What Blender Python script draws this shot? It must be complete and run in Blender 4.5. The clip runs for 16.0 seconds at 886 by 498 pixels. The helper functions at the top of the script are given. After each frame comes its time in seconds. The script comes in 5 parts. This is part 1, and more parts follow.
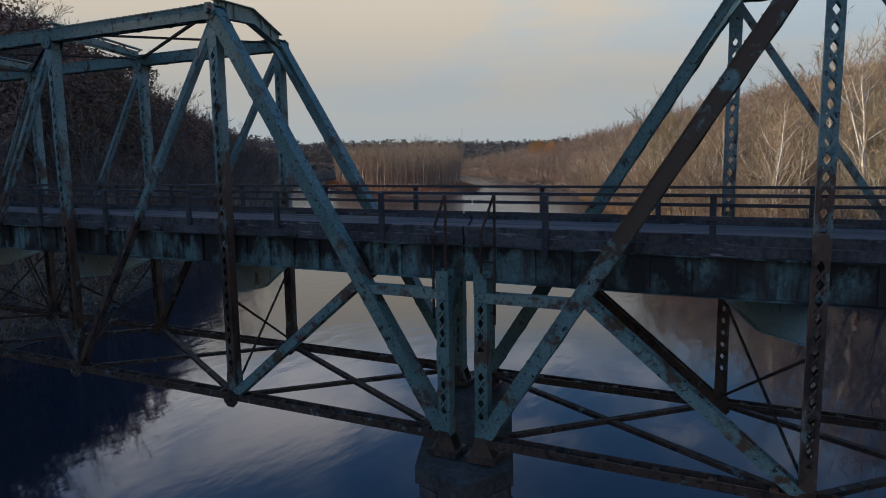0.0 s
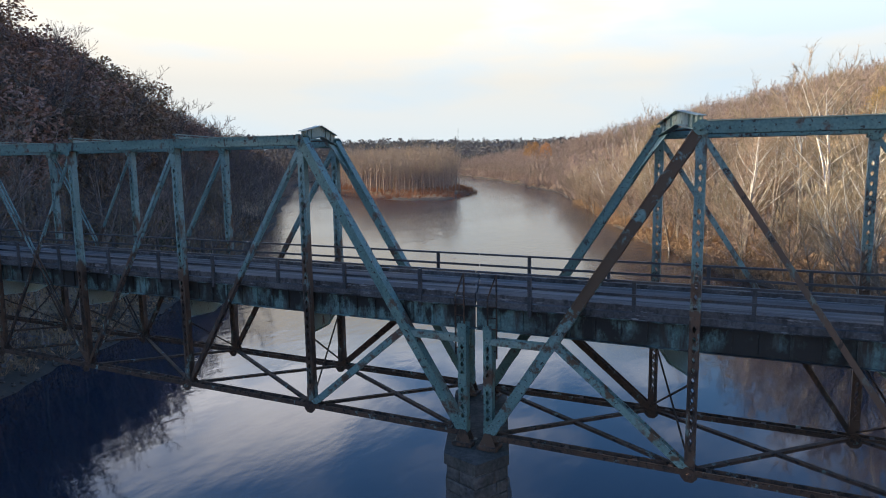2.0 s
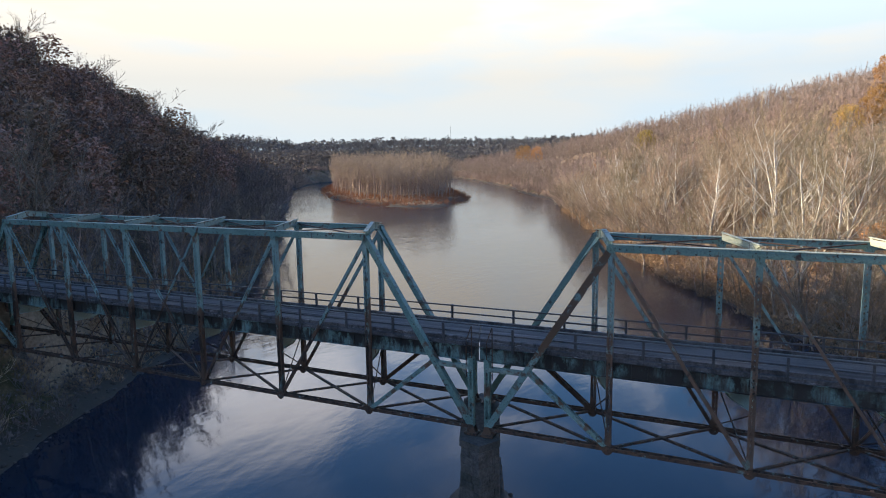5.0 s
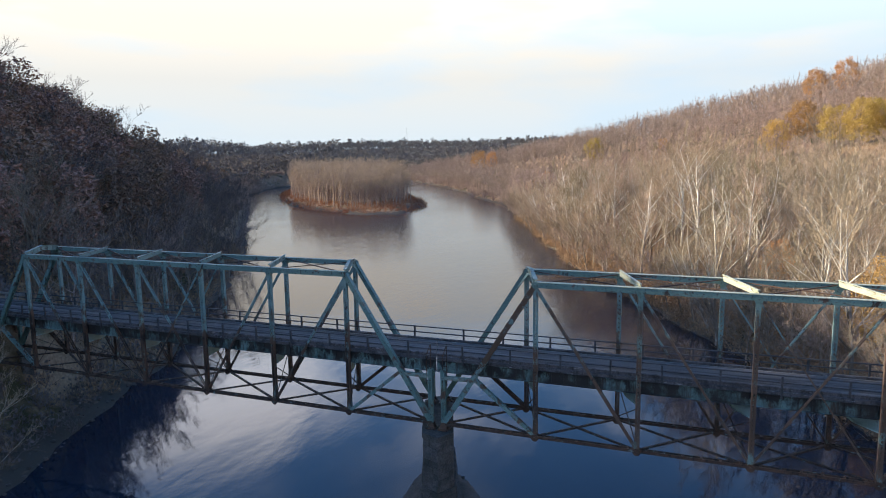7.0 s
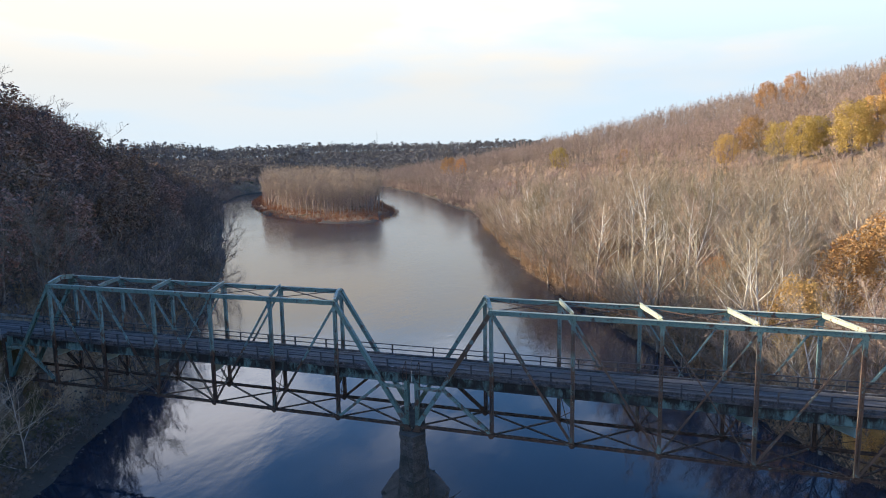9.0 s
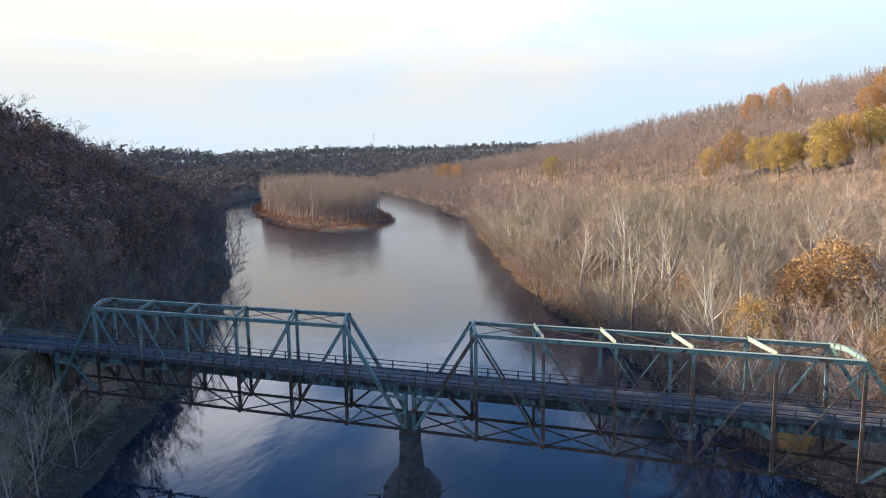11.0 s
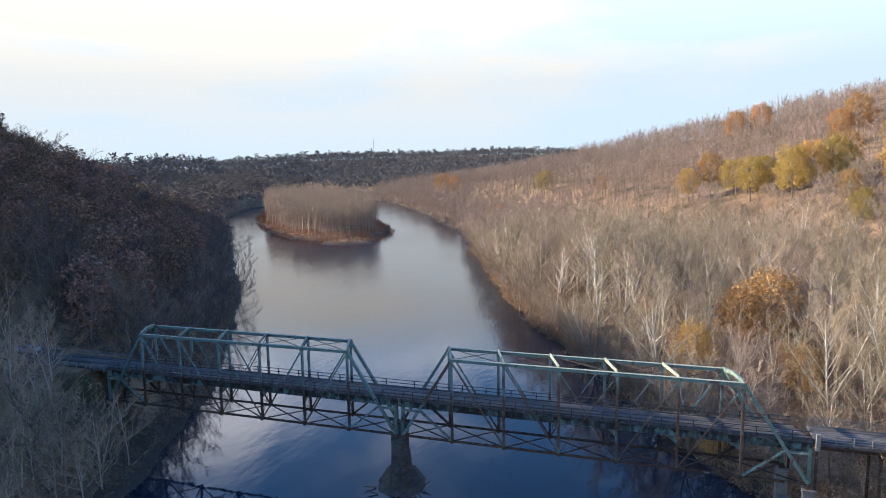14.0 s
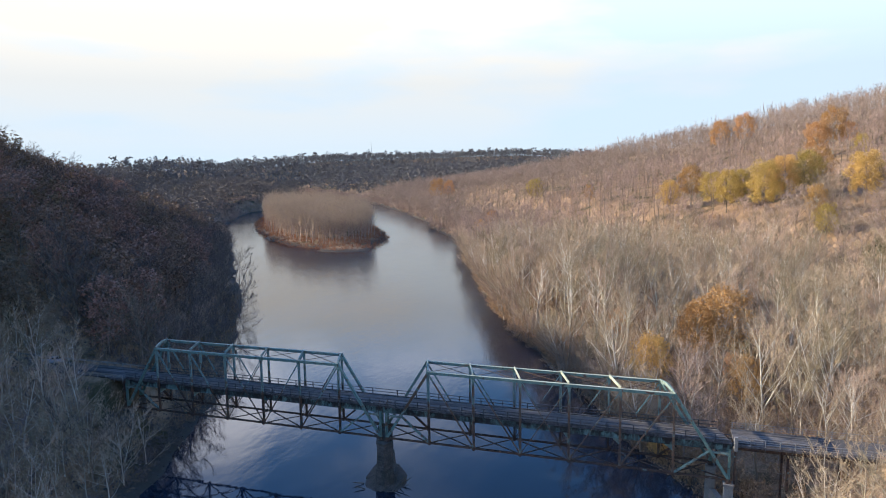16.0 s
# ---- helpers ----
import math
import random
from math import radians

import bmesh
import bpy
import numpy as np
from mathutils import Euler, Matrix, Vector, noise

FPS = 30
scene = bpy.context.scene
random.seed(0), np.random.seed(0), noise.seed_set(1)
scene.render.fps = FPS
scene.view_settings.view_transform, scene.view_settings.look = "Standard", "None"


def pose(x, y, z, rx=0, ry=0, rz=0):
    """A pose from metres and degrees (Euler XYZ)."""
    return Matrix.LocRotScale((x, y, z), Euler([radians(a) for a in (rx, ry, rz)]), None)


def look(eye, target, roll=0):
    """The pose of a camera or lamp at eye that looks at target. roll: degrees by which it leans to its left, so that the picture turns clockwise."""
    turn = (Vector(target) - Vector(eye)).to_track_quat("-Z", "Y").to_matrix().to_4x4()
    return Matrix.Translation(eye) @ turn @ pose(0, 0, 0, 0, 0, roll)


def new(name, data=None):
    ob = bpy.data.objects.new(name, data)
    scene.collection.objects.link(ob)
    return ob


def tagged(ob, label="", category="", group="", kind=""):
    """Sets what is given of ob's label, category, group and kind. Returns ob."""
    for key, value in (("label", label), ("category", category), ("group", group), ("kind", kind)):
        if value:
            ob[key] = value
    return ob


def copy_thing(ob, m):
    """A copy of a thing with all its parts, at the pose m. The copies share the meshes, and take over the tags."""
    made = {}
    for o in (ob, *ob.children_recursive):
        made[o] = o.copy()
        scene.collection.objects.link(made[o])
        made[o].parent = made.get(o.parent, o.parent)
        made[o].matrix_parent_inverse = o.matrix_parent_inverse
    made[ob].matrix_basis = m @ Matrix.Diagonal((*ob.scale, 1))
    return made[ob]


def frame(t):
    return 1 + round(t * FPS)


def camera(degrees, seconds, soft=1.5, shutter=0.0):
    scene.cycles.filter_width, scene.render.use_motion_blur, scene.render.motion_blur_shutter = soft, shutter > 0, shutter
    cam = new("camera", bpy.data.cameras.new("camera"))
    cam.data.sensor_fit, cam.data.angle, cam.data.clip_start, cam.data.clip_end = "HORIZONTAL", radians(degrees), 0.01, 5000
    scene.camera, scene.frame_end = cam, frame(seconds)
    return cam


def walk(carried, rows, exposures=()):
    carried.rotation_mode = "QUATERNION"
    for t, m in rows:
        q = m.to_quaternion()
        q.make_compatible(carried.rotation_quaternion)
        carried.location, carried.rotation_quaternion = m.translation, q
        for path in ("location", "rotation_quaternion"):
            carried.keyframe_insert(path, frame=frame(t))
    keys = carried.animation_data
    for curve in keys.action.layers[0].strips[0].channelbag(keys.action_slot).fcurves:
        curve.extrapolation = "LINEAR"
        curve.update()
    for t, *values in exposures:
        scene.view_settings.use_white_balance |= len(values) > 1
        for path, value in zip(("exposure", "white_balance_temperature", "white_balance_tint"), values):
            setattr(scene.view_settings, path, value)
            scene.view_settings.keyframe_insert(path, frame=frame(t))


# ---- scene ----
cam = camera(67.7, 16.0, 1.0)
# seconds, eye, then turn to the left of +y, pitch and lean in degrees
PATH = [
    (0, 7.028, -15.694, 15.861, 25.782, -7.513, -0.803),
    (0.5, 7.744, -17.443, 16.634, 25.386, -7.459, -0.812),
    (1, 8.474, -19.424, 17.545, 25.397, -7.589, -0.820),
    (1.5, 9.203, -21.538, 18.511, 25.423, -7.663, -0.829),
    (2, 9.943, -23.751, 19.516, 25.433, -7.733, -0.837),
    (2.5, 10.678, -25.952, 20.531, 25.466, -7.810, -0.845),
    (3, 11.440, -28.178, 21.539, 25.491, -7.873, -0.853),
    (3.5, 12.260, -30.488, 22.551, 25.528, -7.935, -0.860),
    (4, 13.129, -32.866, 23.603, 25.514, -7.986, -0.868),
    (6.5, 18.303, -45.499, 29.087, 22.041, -8.058, -0.901),
    (7, 19.336, -48.127, 30.199, 21.026, -8.062, -0.907),
    (7.5, 20.325, -50.743, 31.378, 20.154, -8.051, -0.913),
    (8, 21.306, -53.363, 32.548, 19.425, -8.016, -0.919),
    (8.5, 22.291, -55.970, 33.720, 18.836, -7.988, -0.924),
    (9, 23.234, -58.574, 34.950, 18.457, -7.958, -0.930),
    (11.5, 28.650, -72.116, 41.586, 18.147, -7.836, -0.953),
    (12, 29.972, -74.941, 42.959, 18.136, -7.802, -0.956),
    (12.5, 31.334, -77.818, 44.312, 18.158, -7.761, -0.960),
    (13, 32.781, -80.656, 45.665, 18.163, -7.726, -0.964),
    (13.5, 34.240, -83.594, 47.101, 18.168, -7.696, -0.967),
    (14, 35.818, -86.369, 48.611, 18.163, -7.673, -0.970),
    (14.5, 37.502, -89.225, 50.142, 18.136, -7.667, -0.973),
    (15, 39.322, -92.158, 51.712, 18.118, -7.670, -0.976),
    (15.5, 41.277, -95.107, 53.321, 18.066, -7.692, -0.978),
    (16, 43.284, -98.165, 54.952, 18.010, -7.724, -0.981),
]
walk(cam, [(t, pose(x, y, z, 90 + pitch, -roll, yaw)) for t, x, y, z, yaw, pitch, roll in PATH],
     exposures=[(t, e + 0.95, k, 12) for t, e, k in ((0.0, -1.0, 6880), (0.1, -0.45, 6880), (0.2, -0.12, 6880), (0.3, 0.0, 6880), (4.0, 0.0, 6880), (9.0, 0.02, 6600), (16.0, 0.02, 6400))])

# ---------------------------------------------------------------- world, sun
SUN_EL, SUN_X, SUN_Y = 17.8, -0.998, -0.05
world = bpy.data.worlds.new("world")
scene.world = world
world.use_nodes = True
wn, wl = world.node_tree.nodes, world.node_tree.links
wn.clear()
w_out, w_bg = wn.new("ShaderNodeOutputWorld"), wn.new("ShaderNodeBackground")
w_sky = wn.new("ShaderNodeTexSky")
w_sky.sky_type, w_sky.sun_disc = "NISHITA", False
w_sky.sun_elevation, w_sky.sun_rotation = radians(SUN_EL), math.atan2(SUN_X, SUN_Y)
w_sky.air_density, w_sky.dust_density, w_sky.ozone_density = 1.3, 0.2, 4.0
w_tc, w_sep, w_div, w_add = wn.new("ShaderNodeTexCoord"), wn.new("ShaderNodeSeparateXYZ"), wn.new("ShaderNodeVectorMath"), wn.new("ShaderNodeMath")
wl.new(w_tc.outputs["Generated"], w_sep.inputs[0])
w_add.operation = "ADD"
w_add.inputs[1].default_value = 0.22
w_abs = wn.new("ShaderNodeMath")
w_abs.operation = "ABSOLUTE"
wl.new(w_sep.outputs[2], w_abs.inputs[0])
wl.new(w_abs.outputs[0], w_add.inputs[0])
w_div.operation = "DIVIDE"
w_cmb = wn.new("ShaderNodeCombineXYZ")
for i in range(3):
    wl.new(w_add.outputs[0], w_cmb.inputs[i])
wl.new(w_tc.outputs["Generated"], w_div.inputs[0])
wl.new(w_cmb.outputs[0], w_div.inputs[1])
w_noise = wn.new("ShaderNodeTexNoise")
w_noise.inputs["Scale"].default_value, w_noise.inputs["Detail"].default_value = 3.0, 7.0
w_noise.inputs["Roughness"].default_value, w_noise.inputs["Distortion"].default_value = 0.55, 0.4
wl.new(w_div.outputs[0], w_noise.inputs["Vector"])
w_ramp = wn.new("ShaderNodeMapRange")
w_ramp.inputs["From Min"].default_value, w_ramp.inputs["From Max"].default_value = 0.60, 0.98
w_ramp.interpolation_type = "SMOOTHSTEP"
# more cloud towards the sun's side of the sky
w_side = wn.new("ShaderNodeVectorMath")
w_side.operation = "DOT_PRODUCT"
w_side.inputs[1].default_value = (-0.92, 0.25, 0.0)
wl.new(w_tc.outputs["Generated"], w_side.inputs[0])
w_bias = wn.new("ShaderNodeMath")
w_bias.operation = "MULTIPLY_ADD"
w_bias.inputs[1].default_value = 0.48
wl.new(w_side.outputs["Value"], w_bias.inputs[0])
wl.new(w_noise.outputs["Fac"], w_bias.inputs[2])
wl.new(w_bias.outputs[0], w_ramp.inputs["Value"])
# thin high cloud lies thicker towards the horizon
w_low = wn.new("ShaderNodeMapRange")
w_low.inputs["From Min"].default_value, w_low.inputs["From Max"].default_value = 0.315, 0.232
w_low.interpolation_type = "SMOOTHSTEP"
w_low.inputs["To Min"].default_value, w_low.inputs["To Max"].default_value = 0.0, 1.0
wl.new(w_abs.outputs[0], w_low.inputs["Value"])
w_soft = wn.new("ShaderNodeMath")
w_soft.operation = "MULTIPLY"
w_soft.inputs[1].default_value = 0.75
w_band, w_high = wn.new("ShaderNodeMapRange"), wn.new("ShaderNodeMath")
w_band.interpolation_type = "SMOOTHSTEP"
w_band.inputs["From Min"].default_value, w_band.inputs["From Max"].default_value = 0.45, 0.36
w_band.inputs["To Min"].default_value = 0.12
w_high.operation = "MULTIPLY"
wl.new(w_abs.outputs[0], w_band.inputs["Value"])
wl.new(w_band.outputs[0], w_high.inputs[0])
wl.new(w_ramp.outputs[0], w_high.inputs[1])
wl.new(w_high.outputs[0], w_soft.inputs[0])
w_mix = wn.new("ShaderNodeMix")
w_mix.data_type = "RGBA"
w_mix.inputs["B"].default_value = (10.5, 10.5, 10.8, 1)
wl.new(w_soft.outputs[0], w_mix.inputs["Factor"])
w_haze = wn.new("ShaderNodeMix")
w_haze.data_type = "RGBA"
w_warm, w_wfac = wn.new("ShaderNodeMix"), wn.new("ShaderNodeMapRange")
w_warm.data_type = "RGBA"
w_warm.inputs["A"].default_value, w_warm.inputs["B"].default_value = (1.84, 2.30, 2.68, 1), (2.52, 2.37, 2.08, 1)
w_wfac.inputs["From Min"].default_value, w_wfac.inputs["From Max"].default_value = 0.14, 0.80
wl.new(w_side.outputs["Value"], w_wfac.inputs["Value"])
w_streak, w_smap, w_sadd = wn.new("ShaderNodeTexNoise"), wn.new("ShaderNodeMapping"), wn.new("ShaderNodeMath")
w_smap.inputs["Scale"].default_value = (1.6, 1.6, 7.0)
wl.new(w_tc.outputs["Generated"], w_smap.inputs[0])
wl.new(w_smap.outputs[0], w_streak.inputs["Vector"])
w_streak.inputs["Scale"].default_value, w_streak.inputs["Detail"].default_value = 1.7, 5.0
w_sadd.operation = "MULTIPLY_ADD"
w_sadd.inputs[1].default_value = 4.5
w_sadd.use_clamp = True
w_soff = wn.new("ShaderNodeMath")
w_soff.operation = "SUBTRACT"
w_soff.inputs[1].default_value = 2.16
wl.new(w_wfac.outputs[0], w_soff.inputs[0])
wl.new(w_streak.outputs["Fac"], w_sadd.inputs[0])
wl.new(w_soff.outputs[0], w_sadd.inputs[2])
w_rise, w_wmul = wn.new("ShaderNodeMapRange"), wn.new("ShaderNodeMath")
w_rise.inputs["From Min"].default_value, w_rise.inputs["From Max"].default_value = 0.0, 0.19
w_rise.inputs["To Min"].default_value, w_rise.inputs["To Max"].default_value = 0.08, 1.0
wl.new(w_abs.outputs[0], w_rise.inputs["Value"])
w_wmul.operation = "MULTIPLY"
wl.new(w_sadd.outputs[0], w_wmul.inputs[0])
wl.new(w_rise.outputs[0], w_wmul.inputs[1])
wl.new(w_wmul.outputs[0], w_warm.inputs["Factor"])
# the veil of cloud brightens with height
w_veil, w_gain = wn.new("ShaderNodeVectorMath"), wn.new("ShaderNodeMapRange")
w_veil.operation = "SCALE"
w_gain.inputs["From Min"].default_value, w_gain.inputs["From Max"].default_value = 0.11, 0.30
w_gain.inputs["To Min"].default_value, w_gain.inputs["To Max"].default_value = 1.0, 1.45
wl.new(w_abs.outputs[0], w_gain.inputs["Value"])
wl.new(w_warm.outputs["Result"], w_veil.inputs[0])
wl.new(w_gain.outputs[0], w_veil.inputs["Scale"])
wl.new(w_veil.outputs["Vector"], w_haze.inputs["B"])
wl.new(w_low.outputs[0], w_haze.inputs["Factor"])
w_sat = wn.new("ShaderNodeHueSaturation")
w_sat.inputs["Hue"].default_value, w_sat.inputs["Saturation"].default_value = 0.510, 1.2
wl.new(w_sky.outputs[0], w_sat.inputs["Color"])
wl.new(w_sat.outputs[0], w_mix.inputs["A"])
wl.new(w_mix.outputs["Result"], w_haze.inputs["A"])
wl.new(w_haze.outputs["Result"], w_bg.inputs["Color"])
w_bg.inputs["Strength"].default_value = 0.195
wl.new(w_bg.outputs[0], w_out.inputs["Surface"])

sun_data = bpy.data.lights.new("sun", "SUN")
sun_data.energy, sun_data.angle, sun_data.color = 6.0, radians(0.6), (1.0, 0.89, 0.69)
sun = new("sun", sun_data)
sun_h = math.tan(radians(SUN_EL)) * math.hypot(SUN_X, SUN_Y)
sun.matrix_world = look((SUN_X * 300, SUN_Y * 300, sun_h * 300), (0, 0, 0))


# ---------------------------------------------------------------- materials
def material(name, dark, light, scale=1.0, rough=0.85, bump=0.3, fine=9.0, spec=0.3, metal=0.0, vary=0.0, stretch=(1, 1, 1), detail=5.0):
    """Two base colours mixed by a broad and a fine noise, with relief. vary: how far objects differ by chance."""
    m = bpy.data.materials.new(name)
    m.use_nodes = True
    n, l = m.node_tree.nodes, m.node_tree.links
    b = n["Principled BSDF"]
    b.inputs["Roughness"].default_value, b.inputs["Metallic"].default_value = rough, metal
    b.inputs["Specular IOR Level"].default_value = spec
    geo, mp = n.new("ShaderNodeNewGeometry"), n.new("ShaderNodeMapping")
    mp.inputs["Scale"].default_value = stretch
    l.new(geo.outputs["Position"], mp.inputs[0])
    big, small = n.new("ShaderNodeTexNoise"), n.new("ShaderNodeTexNoise")
    big.inputs["Scale"].default_value, big.inputs["Detail"].default_value = scale, detail
    small.inputs["Scale"].default_value, small.inputs["Detail"].default_value = scale * fine, 4.0
    l.new(mp.outputs[0], big.inputs["Vector"])
    l.new(mp.outputs[0], small.inputs["Vector"])
    mixf = n.new("ShaderNodeMath")
    mixf.operation = "MULTIPLY_ADD"
    mixf.inputs[1].default_value = 0.5
    half = n.new("ShaderNodeMath")
    half.operation = "MULTIPLY"
    half.inputs[1].default_value = 0.5
    l.new(small.outputs["Fac"], half.inputs[0])
    l.new(big.outputs["Fac"], mixf.inputs[0])
    l.new(half.outputs[0], mixf.inputs[2])
    rng = n.new("ShaderNodeMapRange")
    rng.inputs["From Min"].default_value, rng.inputs["From Max"].default_value = 0.36, 0.64
    l.new(mixf.outputs[0], rng.inputs["Value"])
    mix = n.new("ShaderNodeMix")
    mix.data_type = "RGBA"
    mix.inputs["A"].default_value, mix.inputs["B"].default_value = (*dark, 1), (*light, 1)
    l.new(rng.outputs[0], mix.inputs["Factor"])
    out = mix.outputs["Result"]
    if vary:
        info, hsv, mr = n.new("ShaderNodeObjectInfo"), n.new("ShaderNodeHueSaturation"), n.new("ShaderNodeMapRange")
        mr.inputs["To Min"].default_value, mr.inputs["To Max"].default_value = 1 - vary, 1 + vary
        l.new(info.outputs["Random"], mr.inputs["Value"])
        l.new(mr.outputs[0], hsv.inputs["Value"])
        mh = n.new("ShaderNodeMapRange")
        mh.inputs["To Min"].default_value, mh.inputs["To Max"].default_value = 0.5 + vary * 0.06, 0.5 - vary * 0.06
        l.new(info.outputs["Random"], mh.inputs["Value"])
        l.new(mh.outputs[0], hsv.inputs["Hue"])
        l.new(out, hsv.inputs["Color"])
        out = hsv.outputs[0]
    l.new(out, b.inputs["Base Color"])
    if bump:
        bp = n.new("ShaderNodeBump")
        bp.inputs["Strength"].default_value, bp.inputs["Distance"].default_value = bump, 0.3 / scale / fine
        l.new(small.outputs["Fac"], bp.inputs["Height"])
        l.new(bp.outputs[0], b.inputs["Normal"])
    return m


def add_wear(m, colour, scale, low, high, stretch=(1, 1, 1), below=None, rough=0.9):
    """Patches of another colour over a material: rust, stains. below: (z, depth): under this height they close up."""
    n, l = m.node_tree.nodes, m.node_tree.links
    b = n["Principled BSDF"]
    was = b.inputs["Base Color"].links[0].from_socket
    geo, mp, ns = n.new("ShaderNodeNewGeometry"), n.new("ShaderNodeMapping"), n.new("ShaderNodeTexNoise")
    mp.inputs["Scale"].default_value = stretch
    ns.inputs["Scale"].default_value, ns.inputs["Detail"].default_value, ns.inputs["Roughness"].default_value = scale, 7.0, 0.68
    l.new(geo.outputs["Position"], mp.inputs[0])
    l.new(mp.outputs[0], ns.inputs["Vector"])
    val = ns.outputs["Fac"]
    if below:
        sep, mr, add = n.new("ShaderNodeSeparateXYZ"), n.new("ShaderNodeMapRange"), n.new("ShaderNodeMath")
        l.new(geo.outputs["Position"], sep.inputs[0])
        mr.inputs["From Min"].default_value, mr.inputs["From Max"].default_value = below[0] + below[1], below[0]
        mr.inputs["To Max"].default_value = below[2]
        l.new(sep.outputs[2], mr.inputs["Value"])
        l.new(mr.outputs[0], add.inputs[0])
        l.new(val, add.inputs[1])
        val = add.outputs[0]
    r = n.new("ShaderNodeMapRange")
    r.inputs["From Min"].default_value, r.inputs["From Max"].default_value = low, high
    l.new(val, r.inputs["Value"])
    mix = n.new("ShaderNodeMix")
    mix.data_type = "RGBA"
    mix.inputs["B"].default_value = (*colour, 1)
    l.new(r.outputs[0], mix.inputs["Factor"])
    l.new(was, mix.inputs["A"])
    l.new(mix.outputs["Result"], b.inputs["Base Color"])
    return m


RUST, RUST_DARK = (0.105, 0.060, 0.040), (0.040, 0.027, 0.022)
CHIP = (0.030, 0.022, 0.019)


def teal(name, dark, light, patch, chips):
    """Old teal paint: rust in broad patches, dark crisp chips where it has flaked."""
    m = material(name, dark, light, 0.8, 0.55, 0.2, 14, 0.4)
    add_wear(m, RUST, 0.8, patch, patch + 0.07)
    add_wear(m, CHIP, 5.5, chips, chips + 0.03)
    return add_wear(m, RUST_DARK, 1.6, 0.61, 0.66, (1, 1, 0.6))


M_PAINT = teal("teal_paint", (0.075, 0.145, 0.132), (0.165, 0.265, 0.238), 0.56, 0.585)
# sounder paint, made paler still for sky light on the floor beams
M_BEAM = teal("sound_skylit_teal_paint", (0.26, 0.38, 0.36), (0.40, 0.53, 0.50), 0.63, 0.64)
M_POST = teal("teal_paint_rusting", (0.11, 0.19, 0.18), (0.23, 0.33, 0.31), 0.61, 0.605)
add_wear(M_POST, RUST, 1.3, 0.55, 0.64, (1, 1, 0.5), (13.4, 3.2, 0.20))
add_wear(M_POST, RUST_DARK, 2.2, 0.62, 0.70, (1, 1, 0.4), (13.6, 1.0, 0.14))
M_ORANGE = teal("teal_paint_under_orange_rust", (0.10, 0.175, 0.162), (0.21, 0.31, 0.285), 0.56, 0.585)
add_wear(M_ORANGE, (0.125, 0.076, 0.052), 1.1, 0.50, 0.60, (1, 1, 0.5), (17.2, 2.2, 0.14))
add_wear(M_ORANGE, RUST_DARK, 3.0, 0.60, 0.66, (1, 1, 0.5))
M_RUSTPOST = teal("half_rusted_teal_paint", (0.10, 0.18, 0.168), (0.22, 0.33, 0.305), 0.54, 0.58)
add_wear(M_RUSTPOST, (0.105, 0.060, 0.036), 1.2, 0.52, 0.58, (1, 1, 1), (16.0, -3.5, 0.10))
M_LOWER = material("rusted_or_shaded_steel", (0.042, 0.027, 0.021), (0.12, 0.068, 0.045), 1.2, 0.8, 0.3, 12, 0.3)
add_wear(M_LOWER, (0.16, 0.24, 0.23), 1.7, 0.60, 0.66)
add_wear(M_LOWER, (0.02, 0.016, 0.014), 4.0, 0.54, 0.60)
M_FASCIA = material("teal_girder_paint", (0.085, 0.155, 0.148), (0.17, 0.27, 0.252), 0.7, 0.55, 0.15, 16, 0.4)
add_wear(M_FASCIA, (0.055, 0.040, 0.033), 1.5, 0.47, 0.62, (1.4, 1.4, 0.22))
add_wear(M_FASCIA, (0.016, 0.014, 0.013), 1.1, 0.50, 0.60, (1, 1, 0.5), (13.7, -0.75, 0.12))
add_wear(M_FASCIA, (0.026, 0.022, 0.020), 0.22, 0.47, 0.58)
# green paint lightened to cream for the sun on the right span's top
M_TOPSTRUT = material("sunlit_cream_green_paint", (0.28, 0.31, 0.23), (0.47, 0.47, 0.35), 0.8, 0.6, 0.2, 14, 0.4)
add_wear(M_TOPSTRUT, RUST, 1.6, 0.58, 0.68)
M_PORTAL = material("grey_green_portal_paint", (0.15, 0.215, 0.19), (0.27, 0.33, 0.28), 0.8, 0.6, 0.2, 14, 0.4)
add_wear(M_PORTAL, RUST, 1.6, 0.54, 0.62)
add_wear(M_PORTAL, CHIP, 5.0, 0.60, 0.63)
M_RAIL = material("dark_rail_steel", (0.03, 0.03, 0.033), (0.085, 0.075, 0.075), 1.5, 0.7, 0.2, 12, 0.4)
M_SLAB = material("weathered_deck_edge", (0.05, 0.044, 0.044), (0.14, 0.125, 0.122), 0.9, 0.85, 0.4, 11)
add_wear(M_SLAB, (0.04, 0.035, 0.035), 1.8, 0.5, 0.62, (1, 1, 0.4))
add_wear(M_SLAB, (0.27, 0.25, 0.25), 2.6, 0.60, 0.66, (0.4, 1, 2.5))
M_ASPHALT = material("asphalt", (0.062, 0.055, 0.052), (0.115, 0.102, 0.096), 0.35, 0.9, 0.25, 40)
add_wear(M_ASPHALT, (0.16, 0.15, 0.15), 0.9, 0.50, 0.64, (0.06, 3.0, 1))
add_wear(M_ASPHALT, (0.034, 0.030, 0.029), 0.7, 0.52, 0.60, (0.10, 2.4, 1))
M_STONE = material("pier_stone", (0.045, 0.040, 0.036), (0.125, 0.110, 0.096), 0.9, 0.9, 0.7, 7, vary=0.3)
add_wear(M_STONE, (0.05, 0.05, 0.04), 0.7, 0.52, 0.66, (1, 1, 0.5))
M_CONCRETE = material("weathered_concrete", (0.16, 0.148, 0.132), (0.31, 0.29, 0.26), 0.8, 0.9, 0.3, 12)
